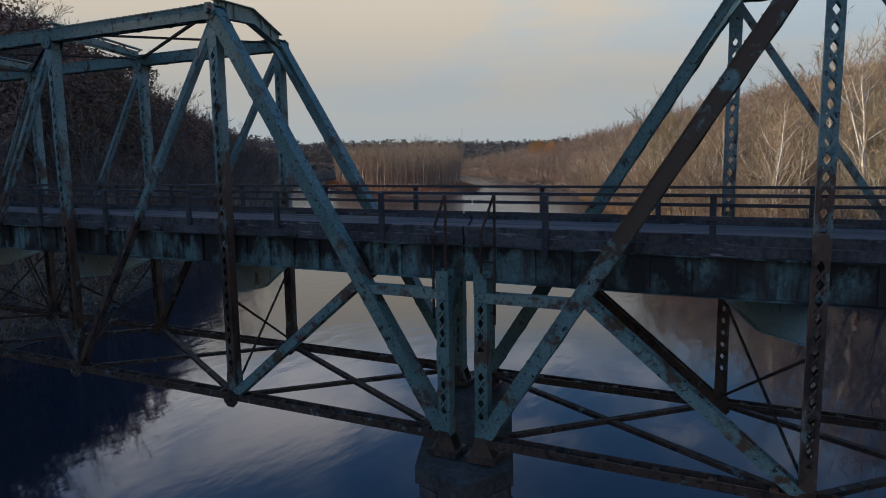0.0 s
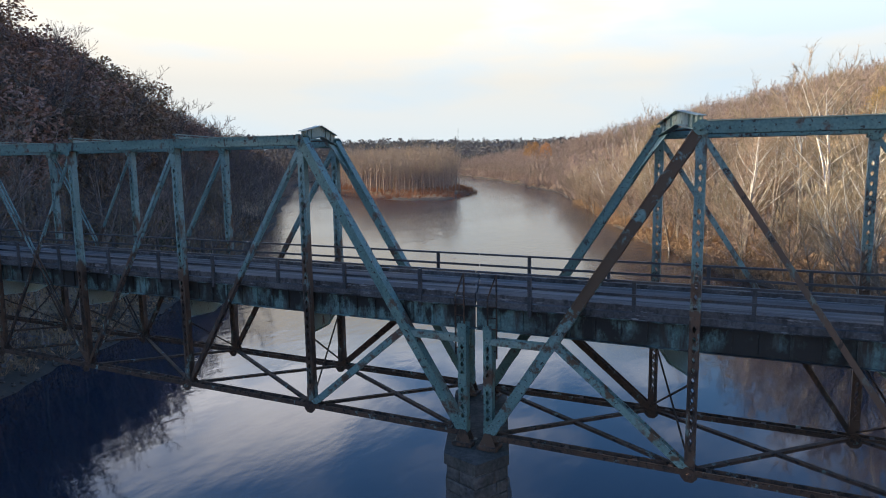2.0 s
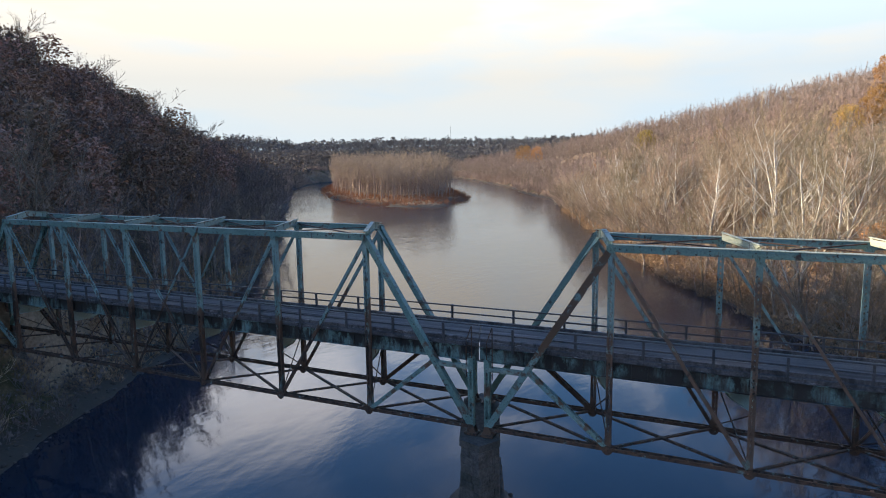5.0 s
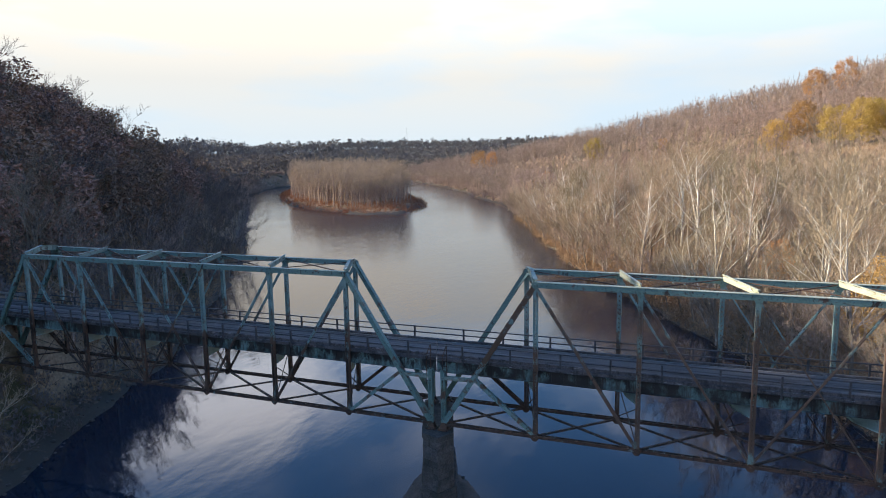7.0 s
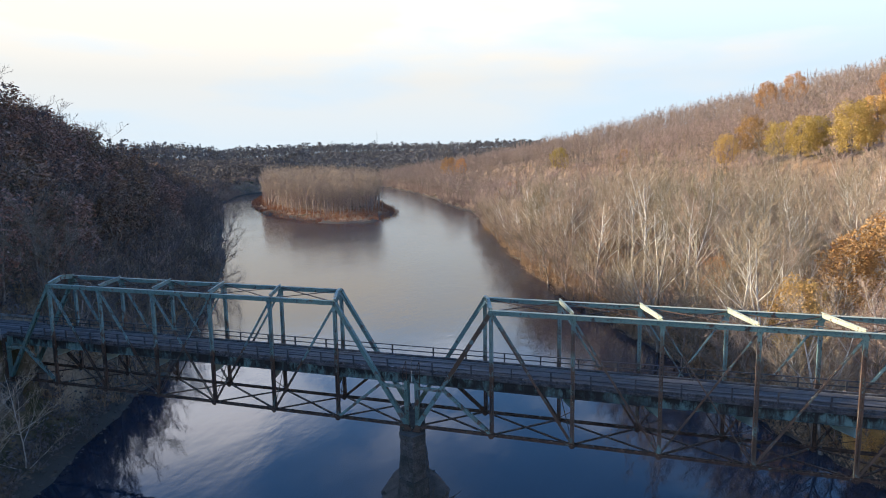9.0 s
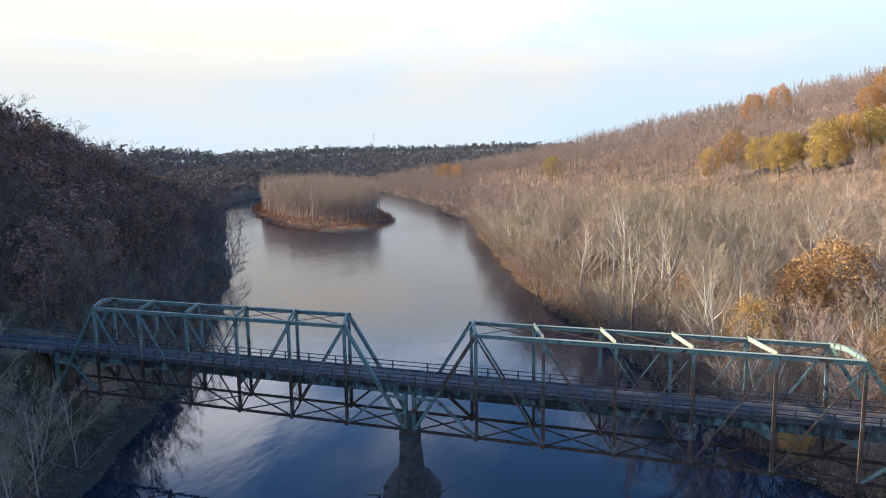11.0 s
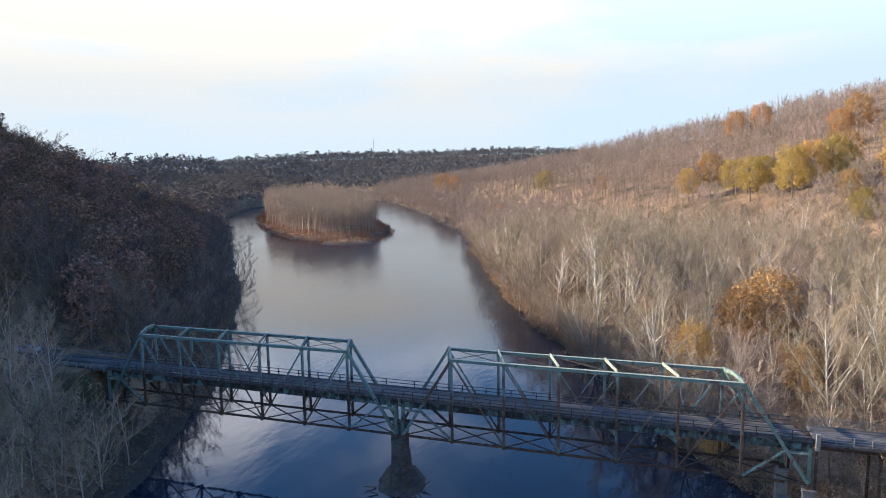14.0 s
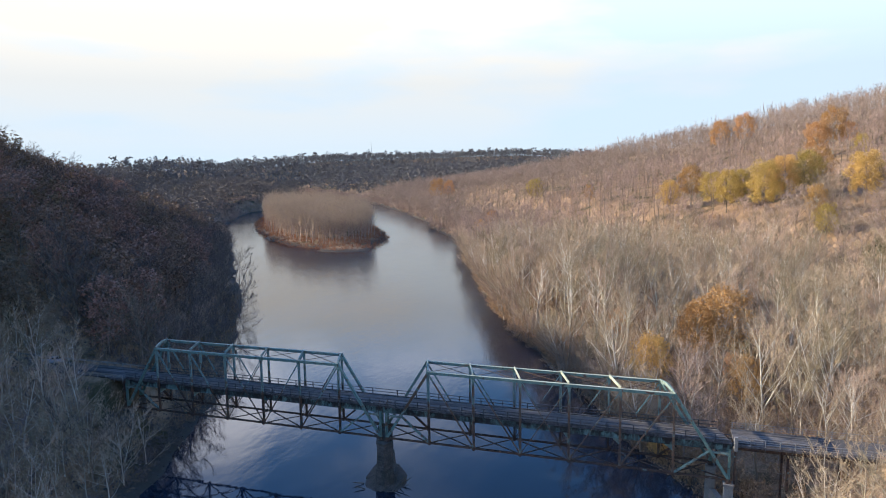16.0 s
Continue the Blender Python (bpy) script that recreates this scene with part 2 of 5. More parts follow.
add_wear(M_CONCRETE, (0.10, 0.09, 0.08), 0.9, 0.55, 0.7, (1, 1, 0.3))
M_MORTAR = material("pier_core", (0.10, 0.09, 0.08), (0.16, 0.15, 0.13), 2.0, 0.95, 0.4, 8)
M_RUBBLE = material("silt_and_rubble", (0.045, 0.037, 0.031), (0.115, 0.096, 0.08), 0.8, 0.9, 0.6, 8)
M_DRIFT = material("driftwood", (0.06, 0.048, 0.038), (0.15, 0.125, 0.10), 1.5, 0.9, 0.4, 10)
M_GROUND = material("leaf_litter", (0.16, 0.10, 0.06), (0.36, 0.24, 0.15), 0.12, 0.95, 0.9, 24, 0.1)
add_wear(M_GROUND, (0.07, 0.06, 0.03), 0.05, 0.52, 0.62)
add_wear(M_GROUND, (0.075, 0.062, 0.05), 0.6, 0.62, 0.82, (1, 1, 1), (0.2, 1.6, 0.42))
M_BARK = material("pale_bark", (0.27, 0.225, 0.175), (0.60, 0.54, 0.45), 0.9, 0.9, 0.3, 8, 0.15, vary=0.30)
M_SYC = material("sycamore_bark", (0.33, 0.285, 0.23), (0.74, 0.69, 0.60), 0.9, 0.9, 0.3, 8, 0.15, vary=0.22)
add_wear(M_SYC, (0.19, 0.145, 0.105), 0.7, 0.60, 0.80, (1, 1, 0.4), (6.0, 12.0, 0.30))
M_TWIG = material("bare_twigs", (0.24, 0.178, 0.118), (0.47, 0.365, 0.25), 0.25, 0.9, 0.0, 6, 0.1, vary=0.35)
M_TWIG_HILL = material("brown_hill_twigs", (0.165, 0.122, 0.094), (0.36, 0.278, 0.215), 0.07, 0.9, 0.0, 6, 0.1, vary=0.35)
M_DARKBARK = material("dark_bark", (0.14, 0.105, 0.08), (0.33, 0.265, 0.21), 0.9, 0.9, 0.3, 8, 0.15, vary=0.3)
# twig colour darkened to carry the shade on the left bank
M_SHADETWIG = material("shade_darkened_twigs", (0.085, 0.066, 0.060), (0.18, 0.148, 0.135), 0.3, 0.9, 0.0, 6, 0.1, vary=0.3)
M_LEAF_RUST = material("russet_leaves", (0.30, 0.155, 0.06), (0.52, 0.29, 0.115), 0.5, 0.75, 0.0, 5, 0.2, vary=0.2)
M_LEAF_GOLD = material("golden_leaves", (0.37, 0.235, 0.065), (0.60, 0.40, 0.125), 0.5, 0.75, 0.0, 5, 0.2, vary=0.25)
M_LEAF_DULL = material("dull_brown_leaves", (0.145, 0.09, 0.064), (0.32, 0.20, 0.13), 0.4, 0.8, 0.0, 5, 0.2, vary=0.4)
M_FARWOOD = material("far_wood", (0.085, 0.080, 0.078), (0.20, 0.185, 0.175), 0.03, 0.9, 0.0, 8, 0.1)
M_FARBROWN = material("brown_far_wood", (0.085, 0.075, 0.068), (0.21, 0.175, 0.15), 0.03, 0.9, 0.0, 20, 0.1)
M_GRASS = material("riverside_brush", (0.22, 0.134, 0.078), (0.42, 0.28, 0.17), 0.3, 0.95, 0.0, 8, 0.1)

M_WATER = bpy.data.materials.new("river_water")
M_WATER.use_nodes = True
n, l = M_WATER.node_tree.nodes, M_WATER.node_tree.links
b = n["Principled BSDF"]
b.inputs["Base Color"].default_value = (0.012, 0.021, 0.034, 1)
b.inputs["Roughness"].default_value, b.inputs["IOR"].default_value = 0.05, 1.333
geo = n.new("ShaderNodeNewGeometry")
mp = n.new("ShaderNodeMapping")
mp.inputs["Scale"].default_value = (0.8, 0.35, 1)
mp.inputs["Rotation"].default_value = (0, 0, radians(-20))
l.new(geo.outputs["Position"], mp.inputs[0])
w1, w2, w3 = n.new("ShaderNodeTexNoise"), n.new("ShaderNodeTexNoise"), n.new("ShaderNodeTexNoise")
w1.inputs["Scale"].default_value, w1.inputs["Detail"].default_value = 0.22, 4.0
w2.inputs["Scale"].default_value, w2.inputs["Detail"].default_value = 0.95, 5.0
w3.inputs["Scale"].default_value, w3.inputs["Detail"].default_value = 0.03, 3.0
for w in (w1, w2, w3):
    l.new(mp.outputs[0], w.inputs["Vector"])
amp = n.new("ShaderNodeMapRange")
amp.inputs["From Min"].default_value, amp.inputs["From Max"].default_value = 0.38, 0.62
amp.inputs["To Min"].default_value, amp.inputs["To Max"].default_value = 0.15, 1.0
l.new(w3.outputs["Fac"], amp.inputs["Value"])
mul = n.new("ShaderNodeMath")
mul.operation = "MULTIPLY"
l.new(w2.outputs["Fac"], mul.inputs[0])
sepw, reach, amp2 = n.new("ShaderNodeSeparateXYZ"), n.new("ShaderNodeMapRange"), n.new("ShaderNodeMath")
reach.inputs["From Min"].default_value, reach.inputs["From Max"].default_value = 10.0, 110.0
reach.inputs["To Min"].default_value, reach.inputs["To Max"].default_value = 0.08, 1.9
amp2.operation = "MULTIPLY"
l.new(geo.outputs["Position"], sepw.inputs[0])
l.new(sepw.outputs[1], reach.inputs["Value"])
l.new(amp.outputs[0], amp2.inputs[0])
l.new(reach.outputs[0], amp2.inputs[1])
l.new(amp2.outputs[0], mul.inputs[1])
b1, b2 = n.new("ShaderNodeBump"), n.new("ShaderNodeBump")
b1.inputs["Strength"].default_value, b1.inputs["Distance"].default_value = 0.11, 0.5
b2.inputs["Strength"].default_value, b2.inputs["Distance"].default_value = 0.36, 0.2
l.new(w1.outputs["Fac"], b1.inputs["Height"])
l.new(mul.outputs[0], b2.inputs["Height"])
l.new(b1.outputs[0], b2.inputs["Normal"])
l.new(b2.outputs[0], b.inputs["Normal"])
# wind roughens the open reach above the bridge
gloss = n.new("ShaderNodeMapRange")
gloss.inputs["From Min"].default_value, gloss.inputs["From Max"].default_value = 15.0, 140.0
gloss.inputs["To Min"].default_value, gloss.inputs["To Max"].default_value = 0.04, 0.12
l.new(sepw.outputs[1], gloss.inputs["Value"])
l.new(gloss.outputs[0], b.inputs["Roughness"])


# ---------------------------------------------------------------- mesh helpers
class Mesh:
    """Collects vertices and faces of one mesh."""

    def __init__(self):
        self.v, self.f = [], []

    def add(self, verts, faces):
        k = len(self.v)
        self.v += [tuple(p) for p in verts]
        self.f += [tuple(k + i for i in face) for face in faces]
        return self

    def bar(self, p, q, w, h, up=(0, 0, 1)):
        """A box from p to q: w across, h along up."""
        p, q = Vector(p), Vector(q)
        d = (q - p).normalized()
        side = d.cross(Vector(up))
        side = side.normalized() if side.length > 1e-4 else Vector((1, 0, 0))
        u = side.cross(d).normalized()
        c = [e + side * (a * w / 2) + u * (b * h / 2) for e in (p, q) for a, b in ((-1, -1), (1, -1), (1, 1), (-1, 1))]
        return self.add(c, [(3, 2, 1, 0), (4, 5, 6, 7), (0, 1, 5, 4), (1, 2, 6, 5), (2, 3, 7, 6), (3, 0, 4, 7)])

    def box(self, lo, hi):
        (x0, y0, z0), (x1, y1, z1) = lo, hi
        c = [(x0, y0, z0), (x1, y0, z0), (x1, y1, z0), (x0, y1, z0), (x0, y0, z1), (x1, y0, z1), (x1, y1, z1), (x0, y1, z1)]
        return self.add(c, [(3, 2, 1, 0), (4, 5, 6, 7), (0, 1, 5, 4), (1, 2, 6, 5), (2, 3, 7, 6), (3, 0, 4, 7)])

    def tube(self, p, q, r0, r1, n=6, cap=False):
        p, q = Vector(p), Vector(q)
        d = (q - p).normalized()
        a = d.orthogonal().normalized()
        c = d.cross(a)
        ring = [a * math.cos(2 * math.pi * i / n) + c * math.sin(2 * math.pi * i / n) for i in range(n)]
        if r1 <= 0:
            return self.add([p + o * r0 for o in ring] + [q], [(i, (i + 1) % n, n) for i in range(n)])
        faces = [(i, (i + 1) % n, n + (i + 1) % n, n + i) for i in range(n)]
        if cap:
            faces += [tuple(range(n - 1, -1, -1)), tuple(range(n, 2 * n))]
        return self.add([p + o * r0 for o in ring] + [q + o * r1 for o in ring], faces)

    def blade(self, p, q, r):
        """A twig: a thin spike from p to q."""
        p, q = Vector(p), Vector(q)
        d = q - p
        s = d.cross(Vector((math.sin(p.x * 37 + q.z * 11), math.sin(p.y * 41 + q.x * 13), math.sin(p.z * 43 + q.y * 17)))).normalized() * r * 1.3
        return self.add([p - s, p + s, q], [(0, 1, 2)])

    def prism(self, outline, thick, along):
        """A flat outline (list of points) pushed out by the vector along times thick."""
        a = Vector(along) * thick
        m = len(outline)
        pts = [Vector(p) - a / 2 for p in outline] + [Vector(p) + a / 2 for p in outline]
        return self.add(pts, [tuple(range(m - 1, -1, -1)), tuple(range(m, 2 * m))] + [(i, (i + 1) % m, m + (i + 1) % m, m + i) for i in range(m)])

    def mesh(self, name, mat, smooth=False):
        me = bpy.data.meshes.new(name)
        me.from_pydata(self.v, [], self.f)
        me.materials.append(mat)
        if smooth:
            me.shade_smooth()
        return me


def part(name, m, mat, parent, label="", smooth=False, at=None):
    """One mesh object under a thing or a part."""
    ob = new(name, m if isinstance(m, bpy.types.Mesh) else m.mesh(name, mat, smooth))
    ob.parent = parent
    if at is not None:
        ob.matrix_basis = at if isinstance(at, Matrix) else Matrix.Translation(at)
    return tagged(ob, label)


def thing(name, label, category, at=(0, 0, 0), group="", kind=""):
    ob = new(name)
    ob.location = at
    return tagged(ob, label, category, group, kind)


# ---------------------------------------------------------------- the lie of the land
LEFT_Y = [-900, -150, -60, -14, 4, 29, 54, 102, 161, 263, 317, 390, 468, 523, 600, 720, 900, 1400]
LEFT_X = [-80, -42, -36, -37, -43, -57, -71, -100, -143, -219, -261, -318, -358, -384, -372, -420, -620, -1300]
RIGHT_Y = [-900, -150, -40, 0, 13, 29, 82, 122, 210, 328, 395, 463, 590, 720, 900, 1400]
RIGHT_X = [110, 72, 60, 55, 51, 37, 12, -8, -43, -86, -125, -158, -238, -335, -530, -1200]
RIDGE_AZ = [0, 8, 13, 17, 22, 28.8, 32.5, 36, 40, 44, 50]
RIDGE_FAR = [2300, 2350, 2400, 2400, 2350, 2000, 1650, 1550, 1350, 1050, 850]
RIDGE_EL = [0.4, 0.5, 0.62, 0.6, 0.57, 0.4, 0.13, 0.05, 0.26, 0.15, 0.3]
DECK = 13.95
ROAD_Y = 2.73


def wave(x, y, s, k):
    return (np.sin(x / s + 1.3 * k + 1.7 * np.sin(y / s * 0.7 + k)) + np.sin(y / s * 1.1 + 2.1 * k + 1.4 * np.sin(x / s * 0.8 - k))) / 2


def island(x, y):
    s, n = -0.6 * (x + 231) + 0.8 * (y - 394), 0.8 * (x + 231) + 0.6 * (y - 394)
    return (np.abs(s) / 155) ** 2.2 + (np.abs(n) / 46) ** 2.2


def road_line(x):
    """The road's middle line beyond the bridge."""
    return np.where(x > 75, ROAD_Y - 0.0025 * (x - 75) ** 2, np.where(x < -80, ROAD_Y + 0.004 * (x + 80) ** 2, ROAD_Y))


def height(x, y):
    x, y = np.asarray(x, float), np.asarray(y, float)
    wob = wave(x, y, 9.0, 2.0) * 1.6 + wave(x, y, 3.4, 5.0) * 0.7
    dr = (x - np.interp(y, RIGHT_Y, RIGHT_X)) * 0.92 + wob
    dl = (np.interp(y, LEFT_Y, LEFT_X) - x) * 0.92 + wob
    flood = np.interp(y, [-50, 60, 200, 320], [110, 95, 75, 38])
    e = dr - flood
    hill = np.interp(e, [0, 46, 120, 320, 700, 1500], [0, 24, 43, 90, 134, 141]) * np.interp(y, [-400, 100, 330, 560, 680, 800, 1100, 1700, 2500], [0.9, 1.0, 1.0, 0.90, 0.52, 0.26, 0.20, 0.18, 0.18])
    right = np.interp(dr, [-6, 0, 5, 20], [-2.5, 0, 1.5, 3.8]) + hill
    left = np.interp(dl, [-6, 0, 7, 19, 28, 49, 73, 110, 200, 900], [-2.5, 0, 1.6, 11, 15, 31, 46, 56, 65, 74])
    left = np.where(left > 11, 11 + (left - 11) * np.interp(y, [-500, 30, 100, 180, 300, 420, 700], [1.0, 1.0, 0.80, 0.44, 0.22, 0.12, 0.15]), left)
    z = np.maximum(right, left)
    # the steep wooded ridge that closes the valley, by bearing from the near bank
    az, reach = np.degrees(np.arctan2(43 - x, y + 98)), np.hypot(x - 43, y + 98)
    crest = np.interp(az, RIDGE_AZ, RIDGE_FAR)
    top = 35 + crest * np.tan(np.radians(np.interp(az, RIDGE_AZ, RIDGE_EL))) + wave(x, y, 37, 6) * 1.5
    k = np.clip((reach - crest + 600) / 600, 0, 1)
    ridge = top * k * k * (3 - 2 * k) * np.interp(reach - crest, [0, 300, 1500], [1, 0.85, 0.3])
    ridge = ridge * np.maximum(np.clip(np.maximum(dr, dl) / 45, 0, 1), np.clip((reach - crest + 350) / 60, 0, 1)) * np.clip((az + 4) / 6, 0, 1) * np.clip((56 - az) / 6, 0, 1)
    z = np.where(ridge > z, np.where(ridge > 0.2, ridge, z), z)
    far = np.hypot(x, y)
    z = z * np.interp(far, [3000, 3800], [1.0, 0.35])
    rough = np.clip(z / 12, 0, 1)
    z = z + rough * (wave(x, y, 23, 1) * 1.1 + wave(x, y, 71, 3) * 2.2 + np.clip((far - 500) / 600, 0, 1) * wave(x, y, 260, 4) * 9)
    isl = island(x, y) + 0.09 * wob
    z = np.where(isl < 1.6, np.maximum(z, np.interp(isl, [0, 0.75, 1.0, 1.3], [2.4, 1.7, 0.0, -2.4])), z)
    # road bed cut into the left slope and raised on the right flat
    dy = np.abs(y - road_line(x))
    bed = np.where((x > 74) | (x < -56.5), np.clip((11 - dy) / 6, 0, 1), 0.0)
    bed = bed * np.where(x > 0, np.clip((x - 72) / 8, 0, 1), np.clip((x + 190) / 20, 0, 1))
    z = z * (1 - bed) + (DECK - 0.25) * bed
    return z


def lines(lo, hi, dense_lo, dense_hi, step, grow):
    out = list(np.arange(dense_lo, dense_hi + 0.1, step))
    s = step
    while out[-1] < hi:
        s *= grow
        out.append(out[-1] + s)
    s = step
    while out[0] > lo:
        s *= grow
        out.insert(0, out[0] - s)
    return np.array(out)


GX, GY = lines(-4300, 4300, -150, 130, 2.5, 1.055), lines(-1500, 4700, -60, 130, 2.5, 1.045)
xx, yy = np.meshgrid(GX, GY)
zz = height(xx, yy)
nx, ny = len(GX), len(GY)
idx = np.arange(nx * ny).reshape(ny, nx)
quads = np.stack([idx[:-1, :-1], idx[:-1, 1:], idx[1:, 1:], idx[1:, :-1]], -1).reshape(-1, 4)
me = bpy.data.meshes.new("ground")
me.from_pydata(np.stack([xx, yy, zz], -1).reshape(-1, 3).tolist(), [], quads.tolist())
me.materials.append(M_GROUND)
me.shade_smooth()
tagged(new("ground", me), "brown leaf-littered valley floor and wooded hillsides", "ground", kind="structure")

wx, wy = np.meshgrid(np.linspace(-1500, 140, 60), np.linspace(-1000, 1500, 60))
wi = np.arange(3600).reshape(60, 60)
wq = np.stack([wi[:-1, :-1], wi[:-1, 1:], wi[1:, 1:], wi[1:, :-1]], -1).reshape(-1, 4)
me = bpy.data.meshes.new("water")
me.from_pydata(np.stack([wx, wy, 0 * wx], -1).reshape(-1, 3).tolist(), [], wq.tolist())
me.materials.append(M_WATER)
me.shade_smooth()
tagged(new("water", me), "calm dark blue river reflecting sky and bridge", "river", kind="structure")


# ---------------------------------------------------------------- the bridge
PANEL, WIDE, SKEW, END = 7.62, 5.47, -2.05, 0.55
Z_BOT, Z_TOP, Z_FASCIA = 8.42, 20.44, 12.72


def node(k, s, z, d):
    return Vector((d * k * PANEL + s * SKEW, s * WIDE, z))


def laced_post(span, p, q, wide=0.34, deep=0.30, name="post", mat=None, pitch=0.36):
    """Two channels side by side along the truss, tied by crossed lacing on the two faces that look across it."""
    mat = mat or M_POST
    p, q = Vector(p), Vector(q)
    d = (q - p).normalized()
    side = Vector((0, 1, 0))
    across = d.cross(side).normalized()
    def channel(s):
        prof = [(-deep / 2, 0), (deep / 2, 0), (deep / 2, -0.10), (deep / 2 - 0.03, -0.10), (deep / 2 - 0.03, -0.035), (-deep / 2 + 0.03, -0.035), (-deep / 2 + 0.03, -0.10), (-deep / 2, -0.10)]
        pts = [e + side * u + across * (s * (wide / 2 + v)) for e in (p, q) for u, v in prof]
        return Mesh().add(pts, [(i, (i + 1) % 8, 8 + (i + 1) % 8, 8 + i) for i in range(8)])
    post = part(name, channel(-1), mat, span)
    part("channel", channel(1), mat, post)
    lace = Mesh()
    length = (q - p).length
    steps = max(3, int(length / pitch))
    for t in (-1, 1):
        for i in range(steps):
            a, c = p + d * (length * i / steps), p + d * (length * (i + 1) / steps)
            for s in (-1, 1):
                off = side * (t * (deep / 2 + 0.008 + 0.007 * s))
                lace.bar(a + across * (s * wide * 0.36) + off, c - across * (s * wide * 0.36) + off, 0.055, 0.012, side)
    # batten plates at the two ends and at deck height
    for f in (0.02, 0.45, 0.93):
        c = p + d * (length * f)
        for t in (-1, 1):
            lace.bar(c + side * (t * (deep / 2 + 0.022)), c + d * 0.55 + side * (t * (deep / 2 + 0.022)), wide * 1.02, 0.014, side)
    tagged(part("lacing", lace, mat, post), kind="stuff")
    return post


def twin_bars(span, p, q, gap, w, h, name, mat, battens=0, label=""):
    m = Mesh()
    p, q = Vector(p), Vector(q)
    o = Vector((0, gap / 2, 0))
    for s in (-1, 1):
        m.bar(p + o * s, q + o * s, w, h)
    for i in range(battens):
        c = p.lerp(q, (i + 0.5) / battens)
        m.bar(c - o, c + o, 0.16, h * 0.8, (q - p).normalized())
    return part(name, m, mat, span, label)


def plated_box(span, p, q, w, h, name, mat, label=""):
    """A riveted box member with an overhanging cover plate and tie plates below."""
    p, q = Vector(p), Vector(q)
    d = (q - p).normalized()
    across = Vector((0, 1, 0))
    up = across.cross(d).normalized()
    up = up if up.z > 0 else -up
    t = 0.04
    prof = [(-w / 2, -h / 2), (-w / 2, h / 2 - 0.02), (w / 2, h / 2 - 0.02), (w / 2, -h / 2), (w / 2 - t, -h / 2), (w / 2 - t, h / 2 - t), (-w / 2 + t, h / 2 - t), (-w / 2 + t, -h / 2)]
    pts = [e + across * u + up * v for e in (p, q) for u, v in prof]
    m = Mesh().add(pts, [(i, (i + 1) % 8, 8 + (i + 1) % 8, 8 + i) for i in range(8)])
    member = part(name, m, mat, span, label)
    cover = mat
    # on the right span the plate's colour carries the sun on its top
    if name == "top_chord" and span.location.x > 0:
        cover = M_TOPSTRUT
    part("cover_plate", Mesh().bar(p + up * (h / 2), q + up * (h / 2), w * 1.12, 0.035, up), cover, member, "cream-green cover plate, sunlight put into its colour" if cover is M_TOPSTRUT else "")
    tie = Mesh()
    length = (q - p).length
    steps = int(length / 0.7)
    for i in range(steps):
        a, c = p + d * (length * i / steps), p + d * (length * (i + 1) / steps)
        s = 1 if i % 2 else -1
        off = -up * (h / 2 + 0.01)
        tie.bar(a + across * (s * w * 0.42) + off, c - across * (s * w * 0.42) + off, 0.08, 0.02, up)
    tagged(part("lacing", tie, mat, member), kind="stuff")
    rivets = Mesh()
    k = int(length / 0.28)
    for i in range(k):
        for s in (-1, 1):
            c = p + d * (length * (i + 0.5) / k) + up * (h / 2 + 0.02) + across * (s * w * 0.47)
            rivets.tube(c, c + up * 0.03, 0.03, 0, 4)
    tagged(part("rivets", rivets, mat, member), kind="stuff")
    return member


def gusset(span, c, r, mat, pin=True):
    """Two plates and a pin at a joint of the truss."""
    for s in (-1, 1):
        pts = [c + Vector((r * math.cos(a) * 1.05, s * 0.25, r * math.sin(a))) for a in [2 * math.pi * (i + 0.5) / 8 for i in range(8)]]
        g = part("gusset_plate", Mesh().prism(pts, 0.03, (0, 1, 0)), mat, span)
    if pin:
        part("pin", Mesh().tube(c - Vector((0, 0.36, 0)), c + Vector((0, 0.36, 0)), 0.08, 0.08, 10, True), M_LOWER if c.z < 12 else M_PAINT, g, "round riveted pin head")


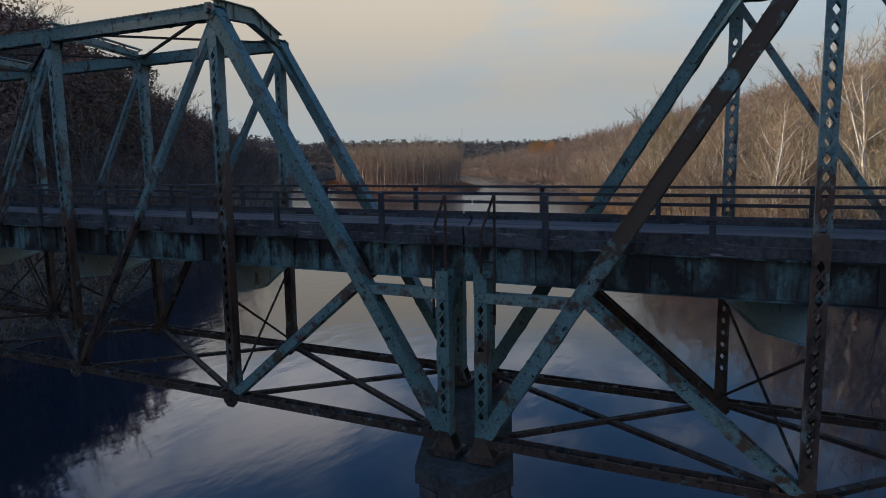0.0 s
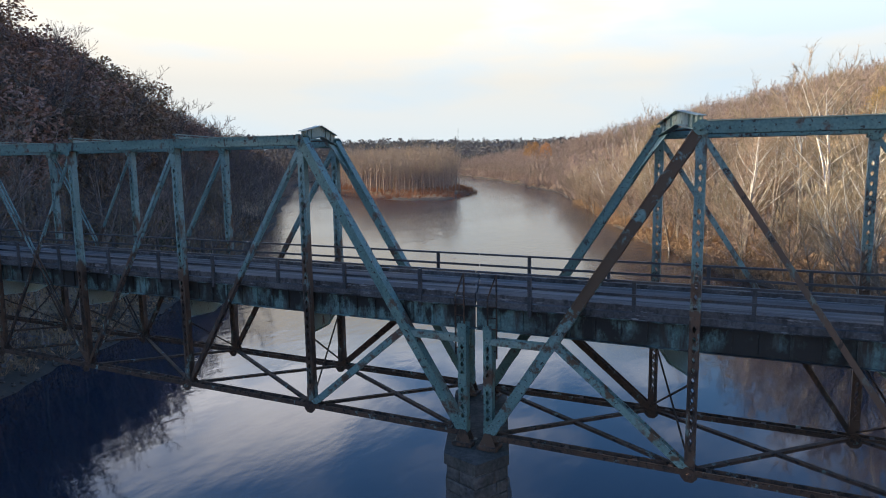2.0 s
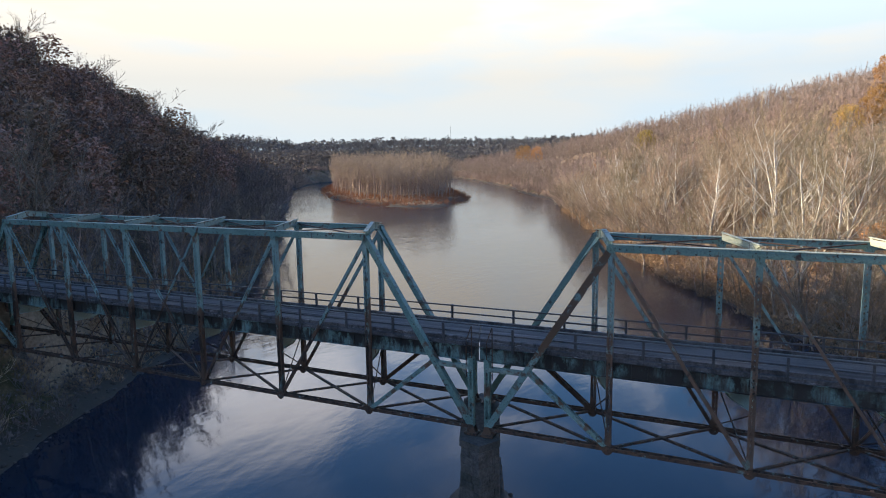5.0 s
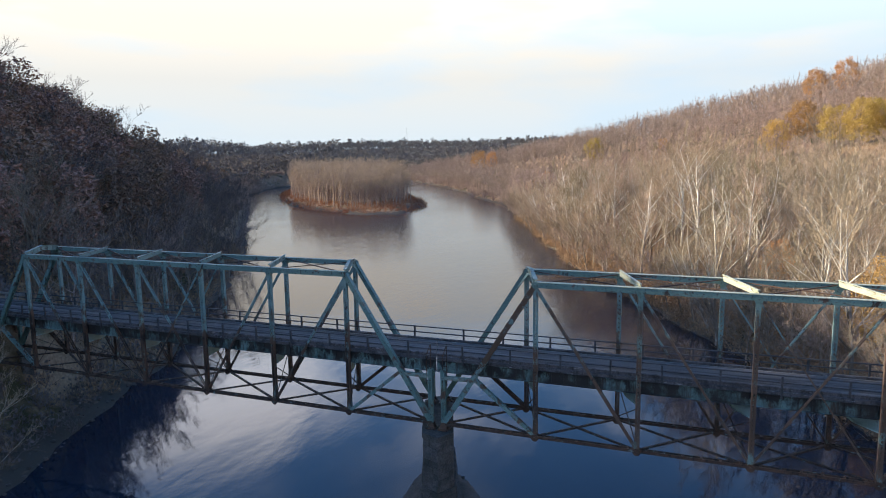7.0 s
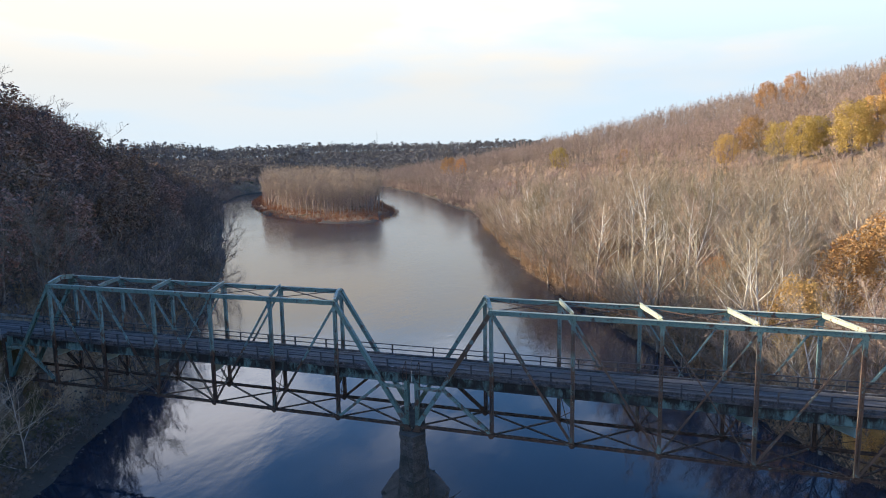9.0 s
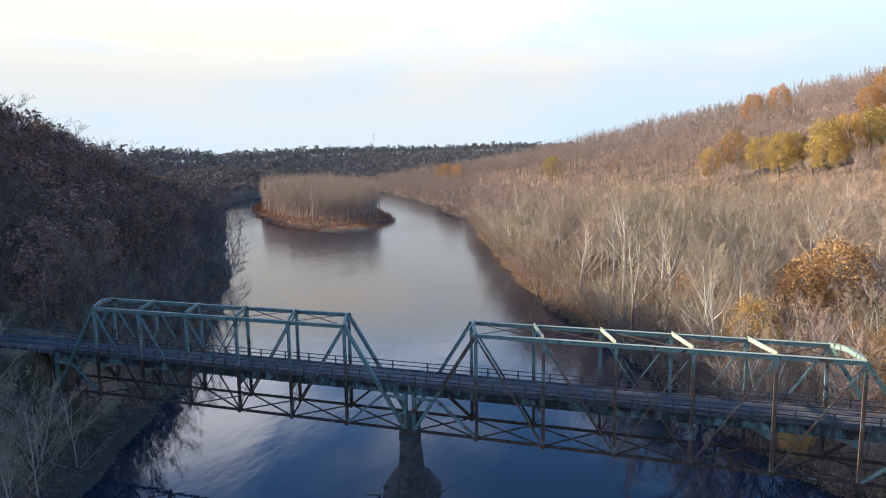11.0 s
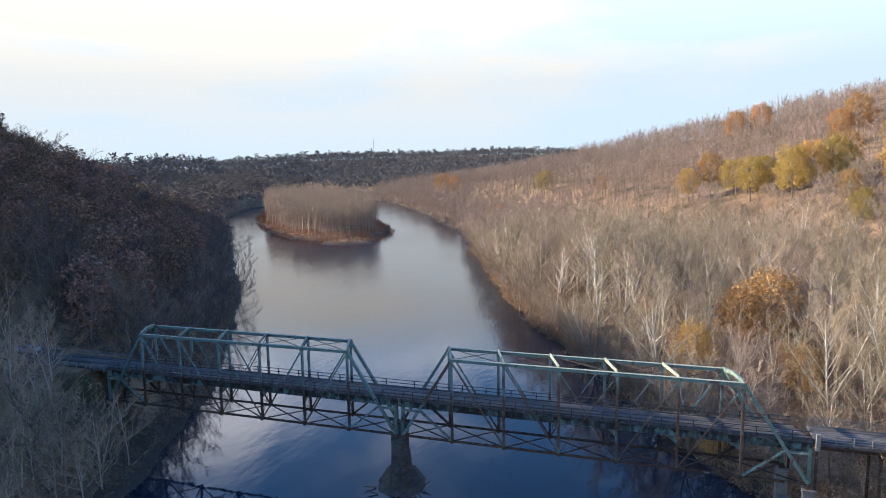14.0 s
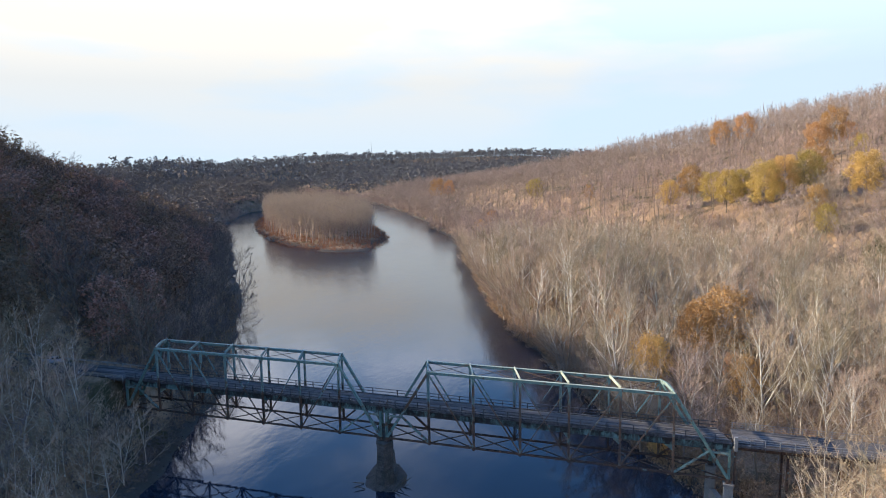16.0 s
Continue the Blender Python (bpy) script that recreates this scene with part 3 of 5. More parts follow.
def bridge_span(x0, d, label):
    span = thing("truss_bridge_span", label, "bridge", (x0, 0, 0), "truss spans of the bridge")
    for s in (0, 1):
        def at(k, z):
            return node(k, s, z, d)
        plated_box(span, at(1, Z_TOP) - Vector((d * 0.1, 0, 0)), at(6, Z_TOP) + Vector((d * 0.1, 0, 0)), 0.40, 0.42, "top_chord", M_PAINT)
        for k0, k1 in ((0, 1), (7, 6)):
            plated_box(span, at(k0, Z_BOT), at(k1, Z_TOP), 0.40, 0.38, "end_post", M_RUSTPOST if d > 0 and s == 0 and k0 == 0 else M_PAINT)
        twin_bars(span, at(0, Z_BOT), at(7, Z_BOT), 0.36, 0.05, 0.22, "bottom_chord", M_LOWER, 42, "rust-brown twin bars of the bottom chord")
        for k in range(1, 7):
            laced_post(span, at(k, Z_BOT), at(k, Z_TOP - 0.2), mat=M_ORANGE if d > 0 and s == 0 and k > 1 else M_POST)
            gusset(span, at(k, Z_BOT - 0.05), 0.29, M_LOWER)
        gusset(span, at(1, Z_TOP), 0.27, M_PAINT)
        gusset(span, at(6, Z_TOP), 0.27, M_PAINT)
        for k in range(2, 6):
            gusset(span, at(k, Z_TOP - 0.22), 0.25, M_PAINT, False)
        lean = M_ORANGE if d > 0 and s == 0 else M_POST
        twin_bars(span, at(1, Z_TOP - 0.2), at(2, Z_BOT), 0.22, 0.04, 0.19, "diagonal", lean, 12)
        twin_bars(span, at(2, Z_TOP - 0.2), at(3, Z_BOT), 0.22, 0.04, 0.15, "diagonal", lean, 10)
        twin_bars(span, at(6, Z_TOP - 0.2), at(5, Z_BOT), 0.22, 0.04, 0.19, "diagonal", lean, 12)
        twin_bars(span, at(5, Z_TOP - 0.2), at(4, Z_BOT), 0.22, 0.04, 0.15, "diagonal", lean, 10)
        twin_bars(span, at(3, Z_TOP - 0.2), at(4, Z_BOT), 0.12, 0.04, 0.10, "counter_diagonal", lean)
        twin_bars(span, at(4, Z_TOP - 0.2), at(3, Z_BOT), 0.20, 0.04, 0.12, "counter_diagonal", lean)
        # struts of the end panels, from the end posts at deck height to the first lower joints
        for k0, k1, e in ((0, 1, d), (7, 6, -d)):
            f = (12.55 - Z_BOT) / (Z_TOP - Z_BOT)
            mid = at(k0, Z_BOT).lerp(at(k1, Z_TOP), f)
            # far truss: the dark steel colour stands for shade on these struts
            twin_bars(span, mid, at(k1, Z_BOT), 0.30, 0.06, 0.28, "sub_strut", M_RUSTPOST if s == 0 else M_LOWER, 14)
            twin_bars(span, at(k0, 12.35) + Vector((-e * 0.1, 0, 0)), mid + Vector((0, 0, -0.2)), 0.30, 0.05, 0.26, "bracket_strut", M_PORTAL, 6)
            laced_post(span, at(k0, Z_BOT), at(k0, 12.75), 0.36, 0.34, "bearing_post", M_PAINT)
            shoe = Mesh()
            c = at(k0, Z_BOT)
            shoe.box(c + Vector((-0.42, -0.38, -0.52)), c + Vector((0.42, 0.38, -0.38)))
            for o in (-0.2, 0.2):
                shoe.prism([c + Vector((-0.34, o, -0.38)), c + Vector((0.34, o, -0.38)), c + Vector((0.14, o, 0.14)), c + Vector((-0.14, o, 0.14))], 0.06, (0, 1, 0))
            part("bearing_shoe", shoe, M_POST, span, "pale rusted cast bearing shoe")

    # cross frames
    for k in range(0, 8):
        a, c = node(k, 0, 0, d), node(k, 1, 0, d)
        z0, z1 = 11.45, 12.72
        beam = Mesh()
        mid = (a + c) / 2
        beam.prism([a + Vector((0, 0.2, z0 + 0.35)), mid + Vector((0, 0, z0)), c + Vector((0, -0.2, z0 + 0.35)), c + Vector((0, -0.2, z1)), a + Vector((0, 0.2, z1))], 0.03, (1, 0, 0))
        for p, q in ((a + Vector((0, 0.2, z0 + 0.35)), mid + Vector((0, 0, z0))), (mid + Vector((0, 0, z0)), c + Vector((0, -0.2, z0 + 0.35))), (a + Vector((0, 0.2, z1)), c + Vector((0, -0.2, z1)))):
            beam.bar(p, q, 0.26, 0.03)
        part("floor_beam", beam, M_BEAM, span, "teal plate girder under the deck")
        if 0 < k < 7:
            rods = Mesh()
            for p, q in ((0, 1), (1, 0)):
                rods.bar(node(k, p, Z_BOT + 0.2, d), node(k, q, z0 + 0.2, d), 0.06, 0.06)
            part("sway_brace", rods, M_LOWER, span)
    for k in range(1, 7):
        a, c = node(k, 0, Z_TOP + 0.30, d), node(k, 1, Z_TOP + 0.30, d)
        strut = Mesh()
        if k in (1, 6):
            a, c = a - Vector((0, 0, 0.16)), c - Vector((0, 0, 0.16))
            mid, h = (a + c) / 2 + Vector((0, 0, 0.36)), 0.50
            drop, lift = Vector((0, 0, -h / 2)), Vector((0, 0, h / 2))
            strut.prism([a + drop, mid + drop, c + drop, c + lift, mid + lift, a + lift], 0.03, (1, 0, 0))
            portal = part("portal_strut", strut, M_PORTAL, span, "gabled cream-green portal beam with rust stains")
            for p, q in ((a, mid), (mid, c)):
                for e in (drop, lift):
                    part("flange", Mesh().bar(p + e, q + e, 0.30, 0.03), M_PORTAL, portal)
            for i in range(5):
                p = a.lerp(mid, (i + 0.5) / 5) if i < 3 else mid.lerp(c, (i - 2) / 3)
                part("stiffener", Mesh().bar(p + drop, p + lift, 0.16, 0.05, (0, 1, 0)), M_PORTAL, portal)
            for p, q in ((a, c), (c, a)):
                slope = Vector((d * PANEL * (-1 if k == 1 else 1), 0, Z_BOT - Z_TOP)).normalized()
                root = p + Vector((0, 0, -0.2)) + (q - p).normalized() * 0.2
                knee = Mesh().prism([root, root + (q - p).normalized() * 1.0, root + (q - p).normalized() * 0.35 + slope * 0.9, root + slope * 2.1], 0.03, slope.cross(q - p).normalized())
                brace = part("portal_bracket", knee, M_PAINT, span, "teal triangular bracket plate of the portal")
                part("flange", Mesh().bar(root + (q - p).normalized() * 1.0, root + slope * 2.1, 0.14, 0.04, slope.cross(q - p)), M_PAINT, brace)
        else:
            for e in (-0.17, 0.17):
                strut.bar(a + Vector((0, 0, e)), c + Vector((0, 0, e)), 0.16, 0.05)
            for i in range(8):
                strut.bar(a.lerp(c, i / 8) + Vector((0, 0, -0.17 if i % 2 else 0.17)), a.lerp(c, (i + 1) / 8) + Vector((0, 0, 0.17 if i % 2 else -0.17)), 0.05, 0.05)
            strut.bar(a + Vector((0, 0.15, -0.1)), c + Vector((0, -0.15, -0.1)), 0.03, 0.36)
            # sunlit cream on the right span, darker grey-green for the left span's shade
            part("top_strut", strut, M_TOPSTRUT if d > 0 else M_PORTAL, span, "lattice strut between the trusses, its span's sun or shade in the colour")
    for k in range(1, 6):
        for p, q in ((0, 1), (1, 0)):
            part("top_lateral", Mesh().bar(node(k, p, Z_TOP + 0.1, d), node(k + 1, q, Z_TOP + 0.1, d), 0.11, 0.07), M_LOWER, span)
    for k in range(0, 7):
        for p, q in ((0, 1), (1, 0)):
            part("bottom_lateral", Mesh().bar(node(k, p, Z_BOT - 0.02 * p, d), node(k + 1, q, Z_BOT - 0.02 * p, d), 0.20, 0.12), M_LOWER, span)

    # deck
    def edge(k, y, z):
        return Vector((d * k * PANEL + y / WIDE * SKEW, y, z))
    k0, k1 = -0.068, 7.06
    lo, hi = 0.30, WIDE - 0.30
    deck = Mesh()
    deck.prism([edge(k0, lo, DECK - 0.20), edge(k1, lo, DECK - 0.20), edge(k1, hi, DECK - 0.20), edge(k0, hi, DECK - 0.20)], 0.28, (0, 0, 1))
    part("deck_slab", deck, M_SLAB, span, "stained concrete deck slab")
    top = Mesh()
    top.prism([edge(k0, lo + 0.42, DECK - 0.03), edge(k1, lo + 0.42, DECK - 0.03), edge(k1, hi - 0.42, DECK - 0.03), edge(k0, hi - 0.42, DECK - 0.03)], 0.06, (0, 0, 1))
    part("roadway", top, M_ASPHALT, span, "dark worn asphalt")
    line = Mesh()
    for y in (lo + 0.62, hi - 0.62):
        line.prism([edge(k0, y - 0.05, DECK + 0.004), edge(k1, y - 0.05, DECK + 0.004), edge(k1, y + 0.05, DECK + 0.004), edge(k0, y + 0.05, DECK + 0.004)], 0.004, (0, 0, 1))
    part("edge_line", line, M_CONCRETE, span, "worn white edge line")
    for y in (1.3, 2.25, 3.2, 4.15):
        part("stringer", Mesh().bar(edge(0, y, 13.2), edge(7, y, 13.2), 0.16, 0.75), M_LOWER, span)
    stiff = Mesh().box((-0.05, -0.07, Z_FASCIA + 0.03), (0.05, 0.0, 13.62)).mesh("stiffener", M_FASCIA)
    post_me = Mesh().box((-0.07, -0.06, 13.45), (0.07, 0.06, 15.02)).mesh("rail_post", M_RAIL)
    tie_me = Mesh().box((-0.5, -0.06, 13.66), (0.5, 0.10, 13.73)).mesh("deck_bracket", M_SLAB)
    for y, out in ((lo + 0.06, -1), (hi - 0.06, 1)):
        web = Mesh().bar(edge(k0, y, (Z_FASCIA + 13.66) / 2), edge(k1, y, (Z_FASCIA + 13.66) / 2), 0.03, 13.66 - Z_FASCIA)
        girder = part("fascia_girder", web, M_FASCIA, span, "teal plate girder streaked with rust")
        for z in (Z_FASCIA, 13.64):
            part("flange", Mesh().bar(edge(k0, y + out * 0.06, z), edge(k1, y + out * 0.06, z), 0.26, 0.035), M_FASCIA, girder)
        for i in range(57):
            c = edge((i + 0.5) * 7 / 57, y + out * 0.015, 0)
            part("stiffener", stiff, None, girder, at=pose(c.x, c.y, 0, 0, 0, 0 if out < 0 else 180))
        ry = y - out * 0.08
        railing = part("guard_rail", Mesh().bar(edge(k0, ry, 15.02), edge(k1, ry, 15.02), 0.11, 0.08), M_RAIL, span, "dark two-bar steel guard rail")
        part("lower_rail", Mesh().bar(edge(k0, ry, 14.50), edge(k1, ry, 14.50), 0.06, 0.10), M_RAIL, railing)
        part("kerb", Mesh().bar(edge(k0, ry - out * 0.22, DECK + 0.05), edge(k1, ry - out * 0.22, DECK + 0.05), 0.24, 0.24), M_SLAB, span, "low stained concrete kerb")
        rng = random.Random(int(x0 * 7 + y * 13))
        for i in range(14):
            c = edge(0.25 + 0.5 * i, ry + out * 0.06, 0)
            part("rail_post", post_me, None, railing, at=pose(c.x, c.y, rng.uniform(-0.02, 0.02), rng.uniform(-0.8, 0.8), rng.uniform(-0.8, 0.8), 0))
        for i in range(22):
            c = edge((i + rng.uniform(0.2, 0.8)) * 7 / 22, y + out * 0.10, 0)
            part("deck_bracket", tie_me, None, girder, at=pose(c.x, c.y, rng.uniform(-0.04, 0.03), 0, rng.uniform(-1.5, 1.5), 0))
    return span


bridge_span(-END, -1, "weathered teal steel truss span, rust-stained, in the hill's shade")
bridge_span(END, 1, "weathered teal steel truss span, rusting, sun on its top")

# ladder-like hangers at the joint over the middle pier
for x in (-0.95, 0.45):
    h = thing("deck_ladder", "rusty steel ladder hanging from the deck edge", "ladder", (x, 0.12, 11.6), "ladders at the pier")
    part("side_rail", Mesh().bar((0, 0, 0), (0, 0, 2.4), 0.05, 0.07, (0, 1, 0)).bar((0, 0, 2.4), (0.35, 0.05, 3.4), 0.05, 0.07, (0, 1, 0)), M_LOWER, h)
    part("side_rail", Mesh().bar((0.38, 0, 0), (0.38, 0, 3.4), 0.05, 0.07, (0, 1, 0)), M_LOWER, h)
    for i in range(5):
        part("rung", Mesh().bar((0, 0, 0.3 + i * 0.45), (0.38, 0, 0.3 + i * 0.45), 0.04, 0.05, (0, 1, 0)), M_LOWER, h)

# ---------------------------------------------------------------- piers and abutments
AXIS = Vector((SKEW, WIDE, 0)).normalized()
CROSS = Vector((AXIS.y, -AXIS.x, 0))


def pier_outline(t, half, nose):
    """The pier's plan at a height: long along the stream, pointed towards both ends. t grows downwards."""
    l = WIDE / 2 + 0.9
    return [(-half, -l), (0, -l - nose), (half, -l), (half, l), (0, l + nose), (-half, l)]


def stone_pier():
    p = thing("stone_pier", "dark coursed stone bridge pier with pointed upstream nose", "pier", (SKEW / 2, WIDE / 2, 0))
    top, rng = 7.86, random.Random(5)
    core = Mesh()
    rings = []
    for z, half, nose in ((-2.5, 1.75, 1.5), (3.2, 1.38, 1.25), (3.2, 1.22, 1.15), (top - 0.45, 1.12, 1.0)):
        rings.append([(CROSS * a + AXIS * c) + Vector((0, 0, z)) for a, c in pier_outline(0, half, nose)])
    core.add([v for r in rings for v in r], [(6 * k + i, 6 * k + (i + 1) % 6, 6 * k + 6 + (i + 1) % 6, 6 * k + 6 + i) for k in range(3) for i in range(6)] + [(18, 19, 20, 21, 22, 23)])
    part("core", core, M_MORTAR, p)
    cap = Mesh()
    o = [(CROSS * a + AXIS * c) for a, c in pier_outline(0, 1.30, 1.05)]
    cap.prism([v + Vector((0, 0, top - 0.22)) for v in o], 0.44, (0, 0, 1))
    part("cap_stone", cap, M_STONE, p, "weathered flat cap stones")
    z = -0.6
    while z < top - 0.5:
        h = rng.uniform(0.46, 0.60)
        h = min(h, top - 0.44 - z)
        f = z / top
        half, nose = (1.62 - 0.24 * max(z, 0) / 3.2, 1.45 - 0.2 * max(z, 0) / 3.2) if z < 3.2 else (1.24 - 0.10 * (z - 3.2) / 4.6, 1.16 - 0.14 * (z - 3.2) / 4.6)
        o = pier_outline(0, half, nose)
        for i in range(6):
            a, c = Vector(o[i]), Vector(o[(i + 1) % 6])
            length, at = (c - a).length, 0.0
            n2 = Vector(((c - a).y, -(c - a).x)).normalized()
            while at < length - 0.05:
                w = min(rng.uniform(0.7, 1.3), length - at)
                if length - at - w < 0.35:
                    w = length - at
                s, e = a.lerp(c, (at + 0.012) / length), a.lerp(c, (at + w - 0.012) / length)
                out = rng.uniform(-0.01, 0.05)
                m = Mesh()
                base = [s - n2 * 0.1, e - n2 * 0.1]
                back, front = [], []
                for q in (s, e):
                    back.append(q - n2 * 0.12)
                    front.append(q + n2 * out)
                def lift(q, zz):
                    return CROSS * q.x + AXIS * q.y + Vector((0, 0, zz))
                pts = [lift(back[0], z + 0.012), lift(back[1], z + 0.012), lift(back[1], z + h - 0.012), lift(back[0], z + h - 0.012)]
                pts += [lift(front[0], z + 0.012), lift(front[1], z + 0.012), lift(front[1], z + h - 0.012), lift(front[0], z + h - 0.012)]
                inset = 0.06
                mid = [lift(front[0].lerp(front[1], u) + n2 * 0.035, z + v * h) for u, v in ((inset, 0.14), (1 - inset, 0.14), (1 - inset, 0.86), (inset, 0.86))]
                m.add(pts + mid, [(0, 1, 5, 4), (1, 2, 6, 5), (2, 3, 7, 6), (3, 0, 4, 7), (4, 5, 9, 8), (5, 6, 10, 9), (6, 7, 11, 10), (7, 4, 8, 11), (8, 9, 10, 11)])
                part("stone", m, M_STONE, p)
                at += w
        z += h
    return p


stone_pier()

mound = thing("pier_footing", "silty rubble footing round the pier at the waterline", "footing", (SKEW / 2, WIDE / 2, 0))
m = Mesh()
rng = random.Random(8)
ring = []
for j, (r, z) in enumerate(((1.0, 0.62), (1.35, 0.50), (1.85, 0.26), (2.35, -0.06), (2.9, -1.2))):
    for i in range(28):
        a = 2 * math.pi * i / 28
        k = 1 + 0.09 * math.sin(3 * a + j) + rng.uniform(-0.04, 0.04)
        ring.append(CROSS * (math.cos(a) * r * 1.55 * k) + AXIS * (math.sin(a) * (r * 1.2 + 3.0) * k) + Vector((0, 0, z + rng.uniform(-0.1, 0.1))))
m.add(ring, [(28 * j + i, 28 * j + 28 + i, 28 * j + 28 + (i + 1) % 28, 28 * j + (i + 1) % 28) for j in range(4) for i in range(28)])
part("silt_bank", m, M_RUBBLE, mound, smooth=True)


def rock(mesh, c, r, rng):
    """An uneven lump of eight-sided rings."""
    pts = [Vector(c) + Vector((0, 0, -r * 0.5))]
    for z, k in ((-0.25, 0.85), (0.2, 0.9), (0.5, 0.5)):
        pts += [Vector(c) + Vector((math.cos(a) * r * k * rng.uniform(0.75, 1.15), math.sin(a) * r * k * rng.uniform(0.75, 1.15), z * r * rng.uniform(0.8, 1.2))) for a in [2 * math.pi * i / 7 for i in range(7)]]
    pts.append(Vector(c) + Vector((0, 0, r * 0.62)))
    f = [(0, 1 + (i + 1) % 7, 1 + i) for i in range(7)]
    for k in range(2):
        f += [(1 + 7 * k + i, 1 + 7 * k + (i + 1) % 7, 8 + 7 * k + (i + 1) % 7, 8 + 7 * k + i) for i in range(7)]
    f += [(15 + i, 15 + (i + 1) % 7, 22) for i in range(7)]
    mesh.add(pts, f)


for i in range(26):
    a = rng.uniform(0, 2 * math.pi)
    c = CROSS * (math.cos(a) * 3.0 * rng.uniform(0.85, 1.1)) + AXIS * (math.sin(a) * 5.4 * rng.uniform(0.9, 1.06)) + Vector((SKEW / 2, WIDE / 2, 0.08))
    m = Mesh()
    rock(m, (0, 0, 0), rng.uniform(0.15, 0.36), rng)
    o = new("boulder", m.mesh("boulder", M_RUBBLE))
    o.location = c
    tagged(o, "grey-brown boulder half sunk at the pier foot", "boulder", "boulders at the pier")
for i, (dx, dy, ln, az, el) in enumerate(((3.1, -3.0, 2.6, 40, 14), (2.6, -3.8, 1.9, 75, 22), (-2.6, -3.6, 2.4, 215, 8), (3.3, -1.5, 1.7, 10, 40), (2.9, -2.6, 2.2, 95, 55), (3.6, -4.4, 2.8, 20, 18), (3.2, -4.9, 2.3, 60, 30), (2.4, -5.3, 2.6, 350, 12), (4.0, -3.4, 2.0, 75, 48), (-1.6, -5.4, 2.2, 190, 10), (3.7, -2.3, 2.5, 30, 25))):
    d = Vector((math.cos(radians(az)) * math.cos(radians(el)), math.sin(radians(az)) * math.cos(radians(el)), math.sin(radians(el))))
    m = Mesh().tube((0, 0, -0.1), d * ln * 0.6, 0.10, 0.07, 6).tube(d * ln * 0.6, d * ln + Vector((0, 0, 0.2)), 0.07, 0, 6).tube(d * ln * 0.5, d * ln * 0.7 + Vector((0.3, -0.2, 0.4)), 0.04, 0, 5)
    o = new("driftwood_log", m.mesh("driftwood_log", M_DRIFT))
    o.location = (SKEW / 2 + dx, WIDE / 2 + dy, 0.2)
    tagged(o, "broken dark driftwood caught on the pier footing", "driftwood", "driftwood at the pier")


def end_pier(x0, d, zlow, label, mat):
    """Concrete shoulder under the outer bearings, with the steel bent of the approach beside it."""
    p = thing("end_pier", label, "pier", (x0, 0, 0))
    for s in (0, 1):
        c = Vector((s * SKEW, s * WIDE, 0))
        m = Mesh()
        w0, w1, top = 0.8, 0.62, Z_BOT - 0.53
        pts = [c + Vector((a * w0, b * w0, zlow)) for a, b in ((-1, -1), (1, -1), (1, 1), (-1, 1))] + [c + Vector((a * w1, b * w1, top - 0.3)) for a, b in ((-1, -1), (1, -1), (1, 1), (-1, 1))]
        m.add(pts, [(3, 2, 1, 0), (4, 5, 6, 7), (0, 1, 5, 4), (1, 2, 6, 5), (2, 3, 7, 6), (3, 0, 4, 7)])
        part("shaft", m, mat, p)
        part("cap", Mesh().box(c + Vector((-0.72, -0.72, top - 0.3)), c + Vector((0.72, 0.72, top))), mat, p)
        part("column", Mesh().box(c + Vector((d * 0.75 - 0.14, -0.16, top)), c + Vector((d * 0.75 + 0.14, 0.16, 13.2))), M_LOWER, p, "rusty steel column")
    part("cross_wall", Mesh().bar((SKEW * 0.1, WIDE * 0.1, (zlow + 4.4) / 2), (SKEW * 0.9, WIDE * 0.9, (zlow + 4.4) / 2), 0.8, 4.4 - zlow), mat, p)
    part("cap_beam", Mesh().bar((d * 0.75, -0.3, 13.35), (d * 0.75 + SKEW, WIDE + 0.3, 13.35), 0.35, 0.4), M_LOWER, p)
    return p


XR, XL = END + 7 * PANEL, -END - 7 * PANEL
end_pier(XR, 1, -2.0, "stained concrete end pier at the water's edge under the bearings", M_CONCRETE)
end_pier(XL, -1, 2.0, "dark concrete end pier on the wooded bank", M_STONE)


# ---------------------------------------------------------------- approach span and roads
def strip(a, c, y0, y1, z, thick, step=2.0):
    """A slab that follows the road's middle line from x = a to x = c."""
    m = Mesh()
    k = max(1, int(abs(c - a) / step))
    xs = [a + (c - a) * i / k for i in range(k + 1)]
    pts = []
    for x in xs:
        o = float(road_line(np.array(x)))
        pts += [(x, o + y0, z - thick), (x, o + y1, z - thick), (x, o + y1, z), (x, o + y0, z)]
    f = [(4 * i + j, 4 * i + 4 + j, 4 * i + 4 + (j + 1) % 4, 4 * i + (j + 1) % 4) for i in range(k) for j in range(4)]
    return m.add(pts, f + [(3, 2, 1, 0), (4 * k, 4 * k + 1, 4 * k + 2, 4 * k + 3)])


M_WHITE = material("pale_rail_paint", (0.15, 0.145, 0.14), (0.27, 0.26, 0.245), 0.7, 0.6, 0.1, 12)
add_wear(M_WHITE, (0.2, 0.15, 0.11), 1.5, 0.56, 0.68)
ap = thing("approach_span", "short concrete-decked approach span with pale metal railings", "bridge")
part("deck_slab", strip(XR + 0.6, 77.0, -2.95, 2.95, DECK - 0.07, 0.34), M_SLAB, ap)
part("roadway", strip(XR + 0.6, 77.0, -2.5, 2.5, DECK, 0.065), M_ASPHALT, ap, "worn asphalt road surface")
for y in (-2.0, 0.0, 2.0):
    part("girder", strip(XR + 0.7, 77.0, y - 0.12, y + 0.12, DECK - 0.42, 0.75), M_LOWER, ap)
post_me = Mesh().box((-0.05, -0.05, -0.45), (0.05, 0.05, 1.0)).mesh("rail_post", M_WHITE)
